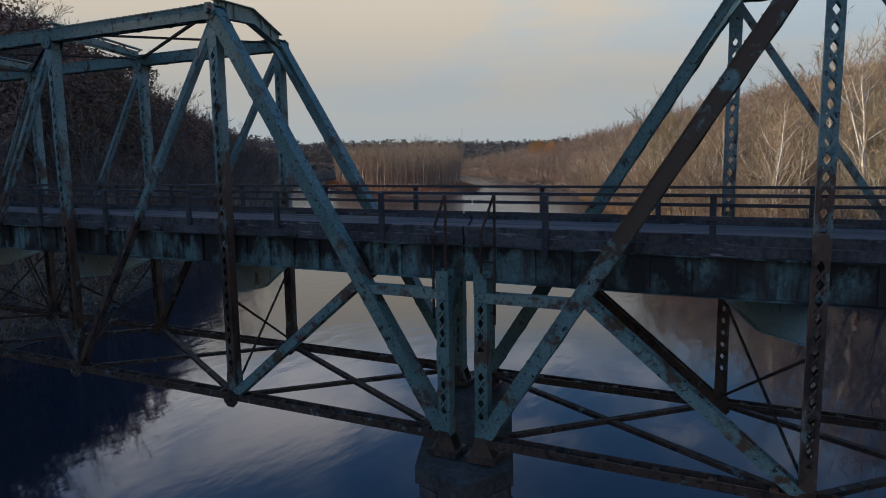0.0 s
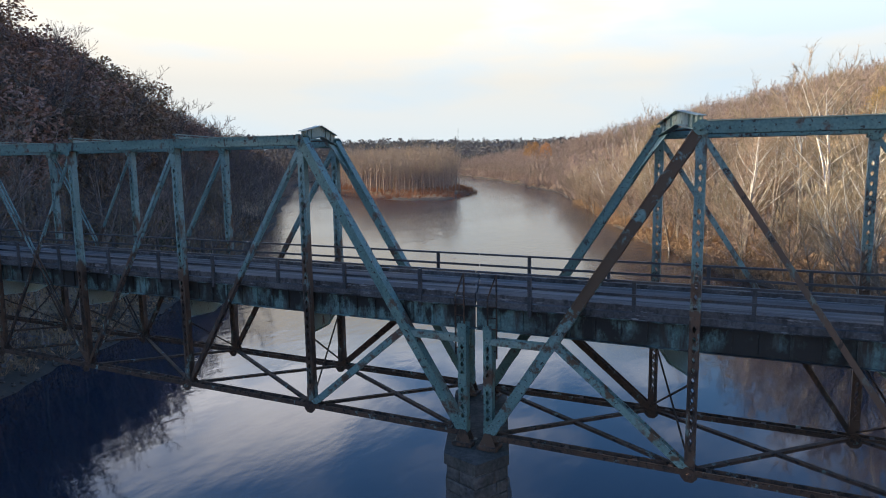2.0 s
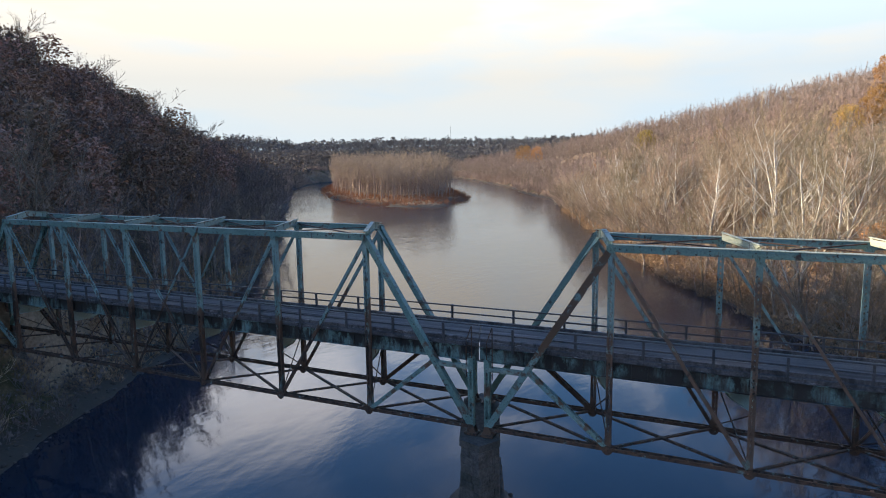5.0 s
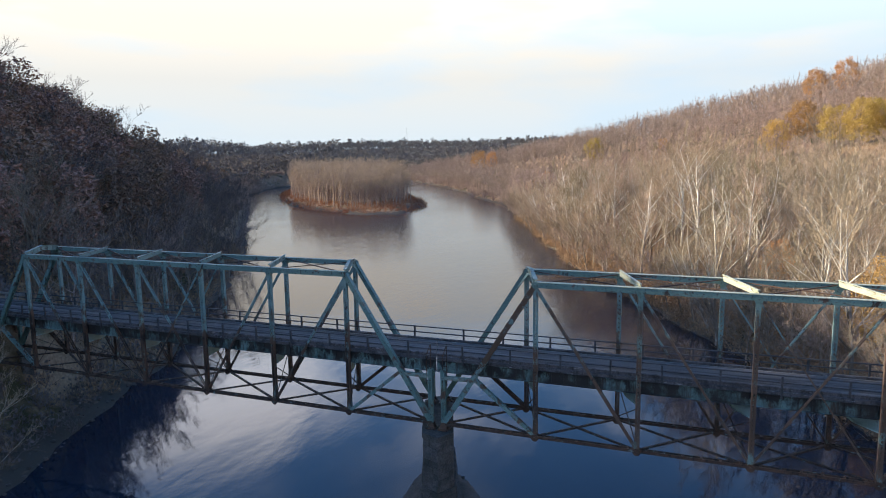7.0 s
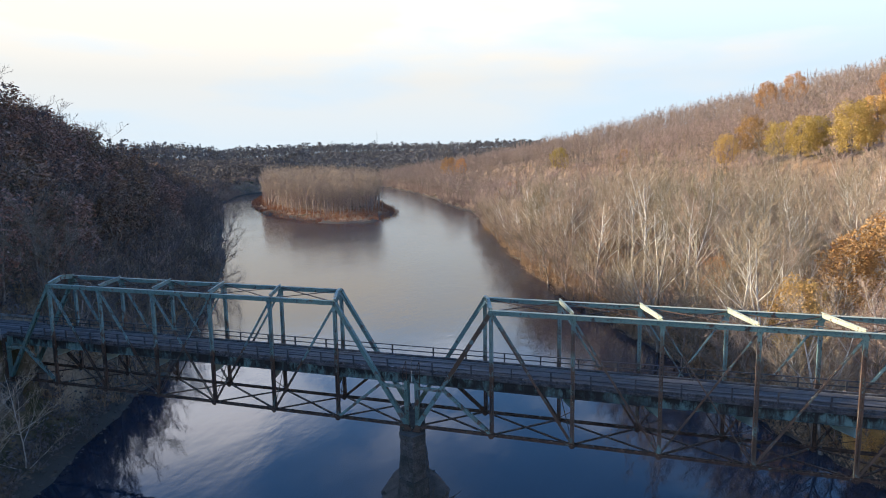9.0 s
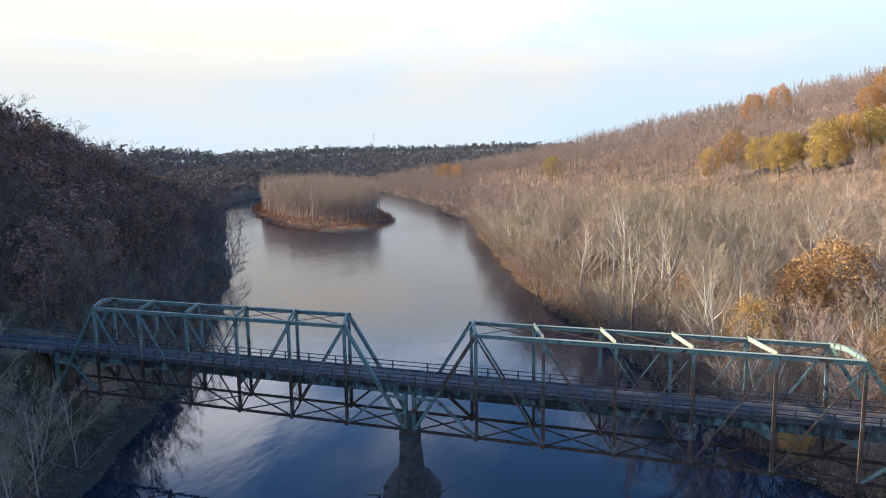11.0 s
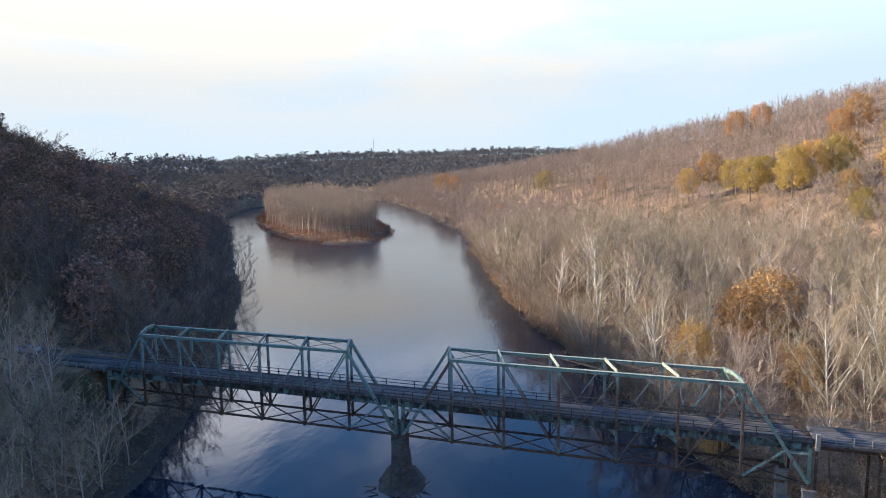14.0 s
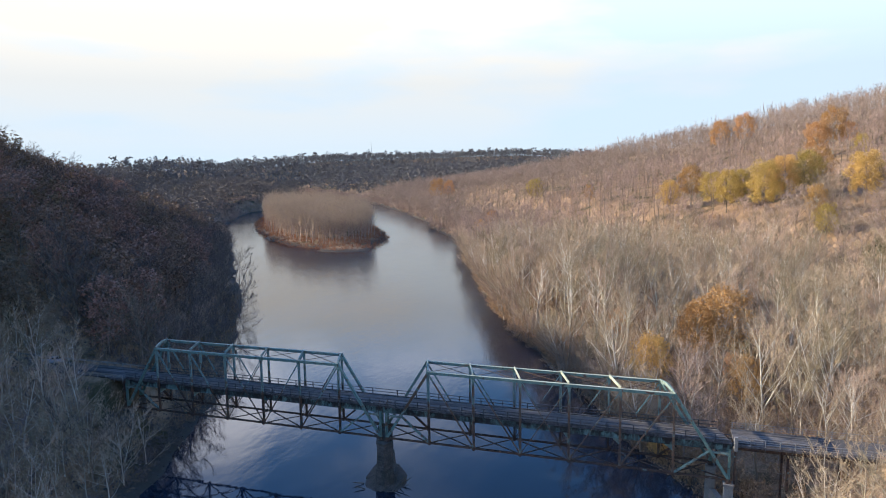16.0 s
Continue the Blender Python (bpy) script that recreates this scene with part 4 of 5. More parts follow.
for y in (-2.85, 2.85):
    rail = part("railing", strip(XR + 0.6, 77.0, y - 0.035, y + 0.035, DECK + 1.0, 0.06), M_WHITE, ap, "pale painted railing")
    part("rail", strip(XR + 0.6, 77.0, y - 0.025, y + 0.025, DECK + 0.66, 0.05), M_WHITE, rail)
    part("rail", strip(XR + 0.6, 77.0, y - 0.025, y + 0.025, DECK + 0.34, 0.05), M_WHITE, rail)
    x = XR + 0.8
    while x < 77:
        part("rail_post", post_me, None, rail, at=(x, float(road_line(np.array(x))) + y, DECK))
        x += 1.9
part("end_block", Mesh().box((XR + 0.55, ROAD_Y - 3.15, DECK - 1.0), (XR + 1.0, ROAD_Y - 2.75, DECK + 1.05)), M_WHITE, ap, "white painted end block of the parapet")
for x in (61.5, 69.0):
    for y in (0.3, 4.9):
        part("column", Mesh().bar((x, y, 1.0), (x, y, DECK - 1.1), 0.26, 0.30, (1, 0, 0)), M_LOWER, ap, "rusty steel column")
    part("cap_beam", Mesh().bar((x, -0.1, DECK - 1.3), (x, 5.3, DECK - 1.3), 0.3, 0.32), M_LOWER, ap)
tagged(new("road", strip(76.5, 190, -3.4, 3.4, DECK + 0.004, 0.3).mesh("road", M_ASPHALT)), "two-lane asphalt road running on from the bridge", "road", kind="structure")
tagged(new("road", strip(XL - 0.5, -170, -3.0, 3.0, DECK + 0.002, 0.5).mesh("road", M_ASPHALT)), "shaded asphalt road leaving the bridge into the woods", "road", kind="structure")
for a, c, y in ((XL - 0.5, -92, 3.2), (XL - 0.5, -64, -3.2)):
    g = thing("road_guard_rail", "grey steel guard rail beside the road", "guard rail", group="guard rails of the shaded approach")
    part("rail", strip(a, c, y - 0.04, y + 0.04, DECK + 0.75, 0.3), M_CONCRETE, g)
    x = a
    while x > c:
        part("rail_post", post_me, None, g, at=(x, float(road_line(np.array(x))) + y, DECK - 0.25))
        x -= 2.0


# ---------------------------------------------------------------- the car
M_CAR = material("silver_blue_car_paint", (0.42, 0.50, 0.62), (0.46, 0.54, 0.66), 2.0, 0.25, 0.0, 8, 0.6, 0.3)
M_GLASS = material("dark_car_glass", (0.012, 0.014, 0.018), (0.02, 0.022, 0.026), 2.0, 0.06, 0.0, 8, 0.6)
M_TYRE = material("tyre_rubber", (0.015, 0.015, 0.015), (0.03, 0.03, 0.03), 3.0, 0.85, 0.1, 8)
M_RIM = material("alloy_rim", (0.4, 0.4, 0.42), (0.55, 0.55, 0.57), 3.0, 0.35, 0.0, 8, 0.5, 0.8)
M_LAMP = material("clear_lamp_lens", (0.6, 0.62, 0.65), (0.75, 0.76, 0.78), 3.0, 0.15, 0.0, 8, 0.6)
M_TAIL = material("red_lamp_lens", (0.22, 0.012, 0.012), (0.3, 0.02, 0.02), 3.0, 0.2, 0.0, 8, 0.6)


def loft(sections):
    """sections: rings of the same number of points, capped at both ends."""
    m = Mesh()
    k = len(sections[0])
    m.add([v for s in sections for v in s], [(k * i + j, k * i + (j + 1) % k, k * i + k + (j + 1) % k, k * i + k + j) for i in range(len(sections) - 1) for j in range(k)]
          + [tuple(range(k - 1, -1, -1)), tuple(range(k * (len(sections) - 1), k * len(sections)))])
    return m


def sedan(x, y, z, turn):
    car = thing("sedan_car", "silver-blue four-door sedan on the shaded road", "car", (x, y, z))
    car.rotation_euler.z = radians(turn)
    body = []
    for px, w, lo, hi in ((-2.35, 0.72, 0.42, 0.66), (-2.25, 0.82, 0.30, 0.78), (-1.6, 0.89, 0.24, 0.90), (-0.8, 0.91, 0.22, 0.96), (0.6, 0.91, 0.22, 0.97), (1.6, 0.90, 0.24, 0.98), (2.2, 0.84, 0.30, 0.95), (2.35, 0.74, 0.42, 0.80)):
        body.append([(px, -w * 0.92, lo), (px, -w, lo + 0.18), (px, -w * 0.97, hi - 0.12), (px, -w * 0.82, hi), (px, w * 0.82, hi), (px, w * 0.97, hi - 0.12), (px, w, lo + 0.18), (px, w * 0.92, lo)])
    part("body", loft(body), M_CAR, car, "silver-blue painted body", True)
    cab = []
    for px, w, hi in ((-1.0, 0.76, 0.97), (-0.15, 0.66, 1.40), (0.55, 0.66, 1.45), (1.15, 0.64, 1.38), (1.95, 0.72, 0.98)):
        cab.append([(px, -w - 0.07 * (hi > 1.1), 0.93), (px, -w, max(0.94, hi - 0.05)), (px, -w * 0.8, hi), (px, w * 0.8, hi), (px, w, max(0.94, hi - 0.05)), (px, w + 0.07 * (hi > 1.1), 0.93)])
    part("cabin", loft(cab), M_CAR, car, "silver-blue roof and pillars", True)
    for s in (-1, 1):
        for pts in (((-0.72, 1.0), (-0.12, 1.33), (0.42, 1.37), (0.42, 1.0)), ((0.50, 1.0), (0.50, 1.37), (1.05, 1.32), (1.45, 1.06), (1.40, 1.0))):
            m = Mesh().prism([(px, s * (0.725 - 0.045 * (pz - 1.0) / 0.37), pz) for px, pz in pts], 0.03, (0, 1, 0))
            part("side_window", m, M_GLASS, car, "dark glass")
        for px in (-1.42, 1.42):
            w = part("wheel", Mesh().tube((px, s * 0.72, 0.33), (px, s * 0.93, 0.33), 0.33, 0.33, 20, True), M_TYRE, car, "black tyre")
            part("rim", Mesh().tube((px, s * 0.90, 0.33), (px, s * 0.945, 0.33), 0.22, 0.20, 14, True), M_RIM, w, "alloy rim")
        part("headlight", Mesh().box((-2.30, s * 0.62 - 0.16, 0.60), (-2.12, s * 0.62 + 0.16, 0.74)), M_LAMP, car, "clear lens")
        part("tail_light", Mesh().box((2.18, s * 0.66 - 0.14, 0.68), (2.36, s * 0.66 + 0.14, 0.84)), M_TAIL, car, "red lens")
        part("mirror", Mesh().box((-0.72, s * 0.98 - 0.08, 0.98), (-0.56, s * 0.98 + 0.08, 1.10)), M_CAR, car)
    part("windscreen", Mesh().prism([(-0.95, -0.66, 1.0), (-0.95, 0.66, 1.0), (-0.22, 0.55, 1.375), (-0.22, -0.55, 1.375)], 0.03, (-0.46, 0, 0.89)), M_GLASS, car, "dark glass")
    part("rear_window", Mesh().prism([(1.9, -0.62, 1.02), (1.9, 0.62, 1.02), (1.24, 0.54, 1.36), (1.24, -0.54, 1.36)], 0.03, (0.46, 0, 0.89)), M_GLASS, car, "dark glass")
    return car


sedan(-77.0, 4.2, DECK + 0.004, 0)


# ---------------------------------------------------------------- trees
def bare_tree(seed, tall, limbs, subs, twigs, r0, rt, sides=7, spread=0.34, fork=True, first=0.28, stout=1.0, rise=0.0, stem=0.92):
    """A leafless broadleaf tree. Returns the woody frame (trunk and limbs) and the spray of twigs."""
    rng = random.Random(seed)
    wood, spray = Mesh(), Mesh()

    def up(v, k):
        return (v + Vector((0, 0, k))).normalized()

    stems = [(Vector((0, 0, -0.6)), Vector((rng.uniform(-0.06, 0.06), rng.uniform(-0.06, 0.06), 1)).normalized(), tall, r0)]
    nodes = []
    main = stems[0]
    p, d, k = main[0], main[1], 7
    length = tall * stem
    pts = [p]
    for i in range(k):
        d = (d + Vector((rng.uniform(-0.10, 0.10), rng.uniform(-0.10, 0.10), 0.06))).normalized()
        q = p + d * (length / k)
        a, c = r0 * (1 - 0.86 * i / k), r0 * (1 - 0.86 * (i + 1) / k)
        wood.tube(p, q, a * (1.35 if i == 0 else 1), c, sides)
        nodes.append((p, q, a, c, (i + 0.5) / k))
        p = q
    if fork:
        i0 = rng.choice((2, 3))
        p = nodes[i0][0]
        az = rng.uniform(0, 6.283)
        d = Vector((math.cos(az) * 0.45, math.sin(az) * 0.45, 1)).normalized()
        rr = nodes[i0][2] * 0.72
        rest = (tall - p.z) * 0.85
        for i in range(4):
            d = up(d, 0.12)
            d = (d + Vector((rng.uniform(-0.1, 0.1), rng.uniform(-0.1, 0.1), 0))).normalized()
            q = p + d * (rest / 4)
            wood.tube(p, q, rr * (1 - 0.8 * i / 4), rr * (1 - 0.8 * (i + 1) / 4), max(4, sides - 2))
            nodes.append((p, q, rr * (1 - 0.8 * i / 4), rr * (1 - 0.8 * (i + 1) / 4), 0.45 + 0.14 * i))
            p = q
    for j in range(limbs):
        f = first + (0.97 - first) * (j + rng.random()) / limbs
        cand = [n for n in nodes if abs(n[4] - f) < 0.16] or nodes
        a, c, ra, rc, _ = rng.choice(cand)
        base = a.lerp(c, rng.random())
        az = j * 2.4 + rng.uniform(-0.5, 0.5)
        lift = rng.uniform(0.15, 0.75) + 0.45 * f + rise
        d = Vector((math.cos(az), math.sin(az), lift)).normalized()
        ln = tall * spread * (1.12 - 0.65 * f) * rng.uniform(0.75, 1.2)
        rl = max(rt * 1.6, min(ra * 0.55, (0.010 * ln + 0.022) * stout))
        p, joints = base, []
        for i in range(3):
            d = up(d + Vector((rng.uniform(-0.22, 0.22), rng.uniform(-0.22, 0.22), 0)), 0.10)
            q = p + d * (ln / 3)
            wood.tube(p, q, rl * (1 - 0.28 * i), rl * (1 - 0.28 * (i + 1)), 4)
            joints.append((p, q, d))
            p = q
        for i in range(subs):
            a, c, dd = joints[min(2, int(0.6 + 2.6 * (i + rng.random()) / subs))]
            b0 = a.lerp(c, rng.random())
            dv = (dd + Vector((rng.uniform(-0.9, 0.9), rng.uniform(-0.9, 0.9), rng.uniform(-0.15, 0.8)))).normalized()
            sl = ln * rng.uniform(0.28, 0.50)
            b1 = b0 + dv * sl * 0.5
            e0 = b1 + (dv + Vector((rng.uniform(-0.5, 0.5), rng.uniform(-0.5, 0.5), rng.uniform(0.0, 0.7)))).normalized() * sl * 0.5
            spray.tube(b0, b1, rt * 1.7, rt * 1.2, 3)
            spray.tube(b1, e0, rt * 1.2, 0, 3)
            for t in range(twigs):
                u = rng.uniform(0.15, 1.0)
                o = b0.lerp(b1, u * 2) if u < 0.5 else b1.lerp(e0, u * 2 - 1)
                tv = (dv * 0.8 + Vector((rng.uniform(-1, 1), rng.uniform(-1, 1), rng.uniform(-0.6, 0.9)))).normalized()
                spray.blade(o, o + tv * sl * rng.uniform(0.18, 0.5), rt)
    return wood, spray


def leafy_tree(seed, tall, wide, count, size, r0, low=0.3, clumps=22):
    """A broadleaf tree in leaf: limbs reaching into clumps of small bent leaves with gaps between."""
    rng = random.Random(seed)
    wood, leaves = Mesh(), Mesh()
    p, d = Vector((0, 0, -0.6)), Vector((0, 0, 1))
    pts = []
    for i in range(6):
        d = (d + Vector((rng.uniform(-0.1, 0.1), rng.uniform(-0.1, 0.1), 0.05))).normalized()
        q = p + d * (tall * 0.82 / 6)
        wood.tube(p, q, r0 * (1 - 0.8 * i / 6) * (1.3 if i == 0 else 1), r0 * (1 - 0.8 * (i + 1) / 6), 6)
        pts.append((p, q))
        p = q
    for c in range(clumps):
        f = (c + 0.5) / clumps
        az, h = c * 2.4 + rng.uniform(-0.4, 0.4), low + (1.0 - low) * f
        reach = wide * math.sqrt(max(0.05, 1 - ((h - low) / (1 - low) * 1.7 - 0.75) ** 2)) * rng.uniform(0.55, 1.05)
        mid = Vector((math.cos(az) * reach, math.sin(az) * reach, tall * (h * 0.95) + rng.uniform(-0.5, 0.5)))
        a = pts[min(5, max(1, int(h * 5.2)))][0]
        wood.tube(a, a.lerp(mid, 0.55) + Vector((0, 0, -0.3)), r0 * 0.28, r0 * 0.14, 4)
        wood.tube(a.lerp(mid, 0.55) + Vector((0, 0, -0.3)), mid, r0 * 0.14, 0, 4)
        cr = wide * rng.uniform(0.26, 0.46)
        for i in range(count // clumps):
            o = Vector((rng.gauss(0, 1), rng.gauss(0, 1), rng.gauss(0, 0.75)))
            o = mid + o.normalized() * cr * rng.uniform(0.45, 1.0)
            s = size * rng.uniform(0.6, 1.3)
            t1 = Vector((rng.uniform(-1, 1), rng.uniform(-1, 1), rng.uniform(-0.6, 0.6))).normalized()
            t2 = t1.cross(Vector((rng.uniform(-1, 1), rng.uniform(-1, 1), rng.uniform(-1, 1)))).normalized()
            t3 = t1.cross(t2) * s * 0.22
            leaves.add([o - t1 * s, o - t2 * s * 0.5 + t3, o + t1 * s, o + t2 * s * 0.5 + t3], [(0, 1, 2), (0, 2, 3)])
    return wood, leaves


STORE = {}


def tree_kind(key, name, label, category, wood, spray, mw, ms, spray_name="crown"):
    t = thing(name, label, category, (0, 0, -500), key)
    part("trunk", wood, mw, t, smooth=True)
    part(spray_name, spray, ms, t)
    STORE.setdefault(key, []).append([t, False])


def plant(key, x, y, size=1.0, rng=random, sink=0.15, label="", lean=3.0):
    slot = rng.choice(STORE[key])
    z = float(height(x, y)) - sink
    m = pose(x, y, z, rng.uniform(-lean, lean), rng.uniform(-lean, lean), rng.uniform(0, 360))
    if not slot[1]:
        slot[1] = True
        t = slot[0]
        t.matrix_basis = m
    else:
        t = copy_thing(slot[0], m)
    t.scale = (size * rng.uniform(0.9, 1.1), size * rng.uniform(0.9, 1.1), size)
    return tagged(t, label or MODELS[key][4], "tree", key)


MODELS = {}


def tree_kinds(key, name, label, pairs, mw, ms, alone=210):
    """Models of one kind of tree; the nearest few hundred stand as things, the rest are joined."""
    MODELS[key] = [pairs, mw, ms, name, label, alone, []]
    for w, s in pairs:
        tree_kind(key, name, label, "tree", w, s, mw, ms)


PALE, HILL, YOUNG = "pale bare trees of the flood plain", "bare trees of the hillside", "bare trees near the road"
RUSSET, GOLD, OAK, DARK = "russet trees", "golden trees", "dull oaks of the shaded hill", "bare trees of the shaded bank"
tree_kinds(PALE, "sycamore_tree", "tall leafless sycamore with pale mottled bark", [bare_tree(10 + i, 23 + i, 20, 8, 20, 0.25 + 0.025 * i, 0.015, 7, 0.42, True, 0.26, 1.6, 0.35, 0.84) for i in range(5)], M_SYC, M_TWIG)
tree_kinds(HILL, "bare_tree", "leafless grey-brown hardwood tree", [bare_tree(30 + i, 17.5 + i * 1.2, 15, 7, 16, 0.20, 0.021, 5, 0.52, i % 2 == 0, 0.30, 1.0, 0.1, 0.70) for i in range(5)], M_DARKBARK, M_TWIG_HILL)
tree_kinds(DARK, "dark_bare_tree", "leafless tree on the shaded bank, twigs darkened for the shade", [bare_tree(40 + i, 19 + i * 1.2, 15, 6, 16, 0.24, 0.022, 5, 0.40, True, 0.25) for i in range(4)], M_DARKBARK, M_SHADETWIG)
tree_kinds(YOUNG, "young_bare_tree", "slender leafless tree with pale grey branches", [bare_tree(50 + i, 14 + i * 1.5, 15, 7, 18, 0.13, 0.012, 6, 0.42, True, 0.15) for i in range(4)], M_BARK, M_TWIG)
tree_kinds(RUSSET, "russet_tree", "broad tree still full of russet autumn leaves", [leafy_tree(70 + i, 17 + i, 5.0, 5200, 0.25, 0.22, 0.34, 34) for i in range(3)], M_BARK, M_LEAF_RUST)
tree_kinds(GOLD, "golden_tree", "broad tree with golden yellow autumn leaves", [leafy_tree(80 + i, 17 + i, 5.4, 7500, 0.25, 0.26, 0.28, 36) for i in range(3)], M_DARKBARK, M_LEAF_GOLD)
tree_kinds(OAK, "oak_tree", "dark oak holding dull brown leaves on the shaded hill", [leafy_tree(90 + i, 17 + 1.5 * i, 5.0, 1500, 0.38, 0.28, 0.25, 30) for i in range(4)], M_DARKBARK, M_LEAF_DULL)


def side(x, y):
    """Metres from the right and the left shore, away from the water."""
    return (x - float(np.interp(y, RIGHT_Y, RIGHT_X))) * 0.92, (float(np.interp(y, LEFT_Y, LEFT_X)) - x) * 0.92


def bearing(x, y):
    return math.degrees(math.atan2(41 - x, y + 97))


def clear_of_road(x, y, gap=6.5):
    if XL - 1 < x < 77:
        return not (-4.5 < y < WIDE + 4.5)
    return abs(y - float(road_line(np.array(x)))) > gap


SYC = "old sycamore with white forking limbs on the flood plain"
HEROES = (
    (RUSSET, 59, 68, 1.12, "tall tree with russet leaves above a pale trunk"), (RUSSET, 53, 66, 0.92, ""), (GOLD, 42, 50, 0.80, "small tree with sparse yellow leaves"),
    (RUSSET, 61, 42, 0.64, "small bright orange tree behind the road"), (RUSSET, 33, 84, 0.55, ""),
    (RUSSET, 59, 263, 1.25, "bright orange oak on the sunny hillside"), (GOLD, 73, 230, 1.05, ""), (GOLD, 87, 216, 1.25, ""), (GOLD, 94, 221, 1.15, ""), (GOLD, 104, 227, 1.15, ""),
    (GOLD, 120, 199, 1.15, ""), (RUSSET, 112, 238, 1.1, ""), (RUSSET, 134, 318, 1.4, ""), (RUSSET, 124, 312, 1.2, ""), (RUSSET, 84, 420, 1.5, ""), (RUSSET, 100, 415, 1.4, ""), (GOLD, 101, 170, 0.75, ""), (GOLD, 80, 236, 0.9, ""),
    (GOLD, -45, 396, 1.05, "golden tree standing above the bare woods"), (RUSSET, -187, 593, 1.6, "orange oak at the river bend"), (RUSSET, -170, 580, 1.3, ""), (RUSSET, -67, 316, 0.8, ""),
    (PALE, 0.2, 121.8, 1.05, SYC), (PALE, -5.6, 129, 1.0, SYC), (PALE, 19.7, 91.8, 1.22, SYC), (PALE, 16.6, 104, 1.1, SYC), (PALE, 27.9, 81, 1.12, SYC),
    (PALE, 30.5, 85, 1.08, SYC), (PALE, 42.6, 122, 1.12, SYC), (PALE, 44.2, 85, 1.0, SYC), (PALE, 67, 107, 1.12, SYC), (PALE, 22, 68, 1.1, SYC), (PALE, 8, 100, 1.0, SYC),
    (GOLD, 44.5, 21, 0.38, "low golden bush beneath the deck"))


def hero_room(x, y):
    """0 where a tree would stand on one of the trees in leaf, less than 1 where it stands in front of it."""
    room = 1.0
    for kind, hx, hy, size, _ in HEROES:
        dx, dy = x - hx, y - hy
        ax, ay = 38 - hx, -75 - hy
        k = math.hypot(ax, ay)
        ahead, across = (dx * ax + dy * ay) / k, abs(dx * ay - dy * ax) / k
        if across < (3.2 if kind == PALE else 5.5) * size:
            if -4 < ahead < 10:
                return 0.0
            if 0 < ahead < 34:
                room = min(room, 0.5 + 0.012 * max(0, ahead - 10))
    return room


rng = random.Random(21)
spots = []
step = 6.6
for iy in range(66):
    for ix in range(76):
        y, x = 8 + iy * step + rng.uniform(-2.6, 2.6), -150 + ix * step + rng.uniform(-2.6, 2.6)
        dr, dl = side(x, y)
        if dr < 2.0 or not -24 < bearing(x, y) < 35 or not clear_of_road(x, y, 7):
            continue
        far = math.hypot(x - 30, y + 60)
        room = hero_room(x, y)
        if far > 420 or dr > 235 or room == 0:
            continue
        z = float(height(x, y))
        if z > 10 and rng.random() < 0.2:
            continue
        hero = rng.random()
        if z < 9:
            key = PALE if hero < 0.78 else HILL if hero < 0.95 else (RUSSET if hero < 0.957 else YOUNG)
            size = rng.uniform(0.75, 1.12)
            if y < 28:
                size *= 0.72
        else:
            key = HILL if hero < 0.98 else (RUSSET if hero < 0.993 else GOLD)
            size = rng.uniform(0.7, 1.0)
        if far > 300 and key == PALE:
            key = HILL
        MODELS[key][6].append((x, y, size * room))

# single trees that stand out
for key, x, y, size, label in HEROES:
    plant(key, x, y, size, rng, label=label)
for x, y, size in ((66, -4, 1.15), (70, -5, 1.3), (75, -6, 1.35), (72, -11, 1.05), (79, -8, 1.4), (62, -7, 0.6), (68, -14, 0.85), (82, -13, 1.2), (86, -7, 1.35), (64, -10, 1.0), (69, -8.5, 1.2), (74, -9.5, 1.25), (77, -12, 1.2), (83, -6, 1.3), (66, -16, 1.1), (72, -17, 1.2), (78, -18, 1.2), (88, -12, 1.3)):
    plant(YOUNG, x, y, size, rng, label="pale leafless tree leaning beside the approach span")

# a fringe of trees leaning out over the water
y = 24.0
while y < 300:
    x = float(np.interp(y, RIGHT_Y, RIGHT_X)) + rng.uniform(-0.3, 3.6)
    t = plant(PALE if rng.random() < 0.35 else HILL, x, y, rng.uniform(0.45, 0.85), rng, label="leafless tree leaning out from the sunny shore")
    t.matrix_basis = pose(*t.location, rng.uniform(-6, 6), -rng.uniform(4, 18), rng.uniform(-25, 25)) @ pose(0, 0, 0, 0, 0, 0) @ Matrix.Diagonal((*t.scale, 1))
    y += rng.uniform(2.2, 4.6)

# shaded bank: bare trees by the water, dull oaks up the slope
for iy in range(60):
    for ix in range(70):
        y, x = -60 + iy * 6.6 + rng.uniform(-2.8, 2.8), -380 + ix * 6.6 + rng.uniform(-2.8, 2.8)
        dr, dl = side(x, y)
        brg = bearing(x, y)
        if dl < 3.5 or not 18 < brg < 66 or not clear_of_road(x, y, 6.5):
            continue
        if dl > 150 and y < 250 or dl > 90 and y > 300 or math.hypot(x, y) > 330:
            continue
        if dl > 40 and rng.random() < 0.28:
            continue
        hero = rng.random()
        if y < 3:
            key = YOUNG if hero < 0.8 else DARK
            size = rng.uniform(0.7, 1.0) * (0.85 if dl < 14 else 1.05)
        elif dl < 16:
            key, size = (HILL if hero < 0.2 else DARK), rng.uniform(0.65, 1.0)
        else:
            # more russet crowns upslope, their colour standing for sun on the treetops
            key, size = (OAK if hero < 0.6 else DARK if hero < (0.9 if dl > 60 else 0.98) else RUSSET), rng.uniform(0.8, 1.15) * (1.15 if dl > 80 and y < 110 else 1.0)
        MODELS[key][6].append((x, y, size))
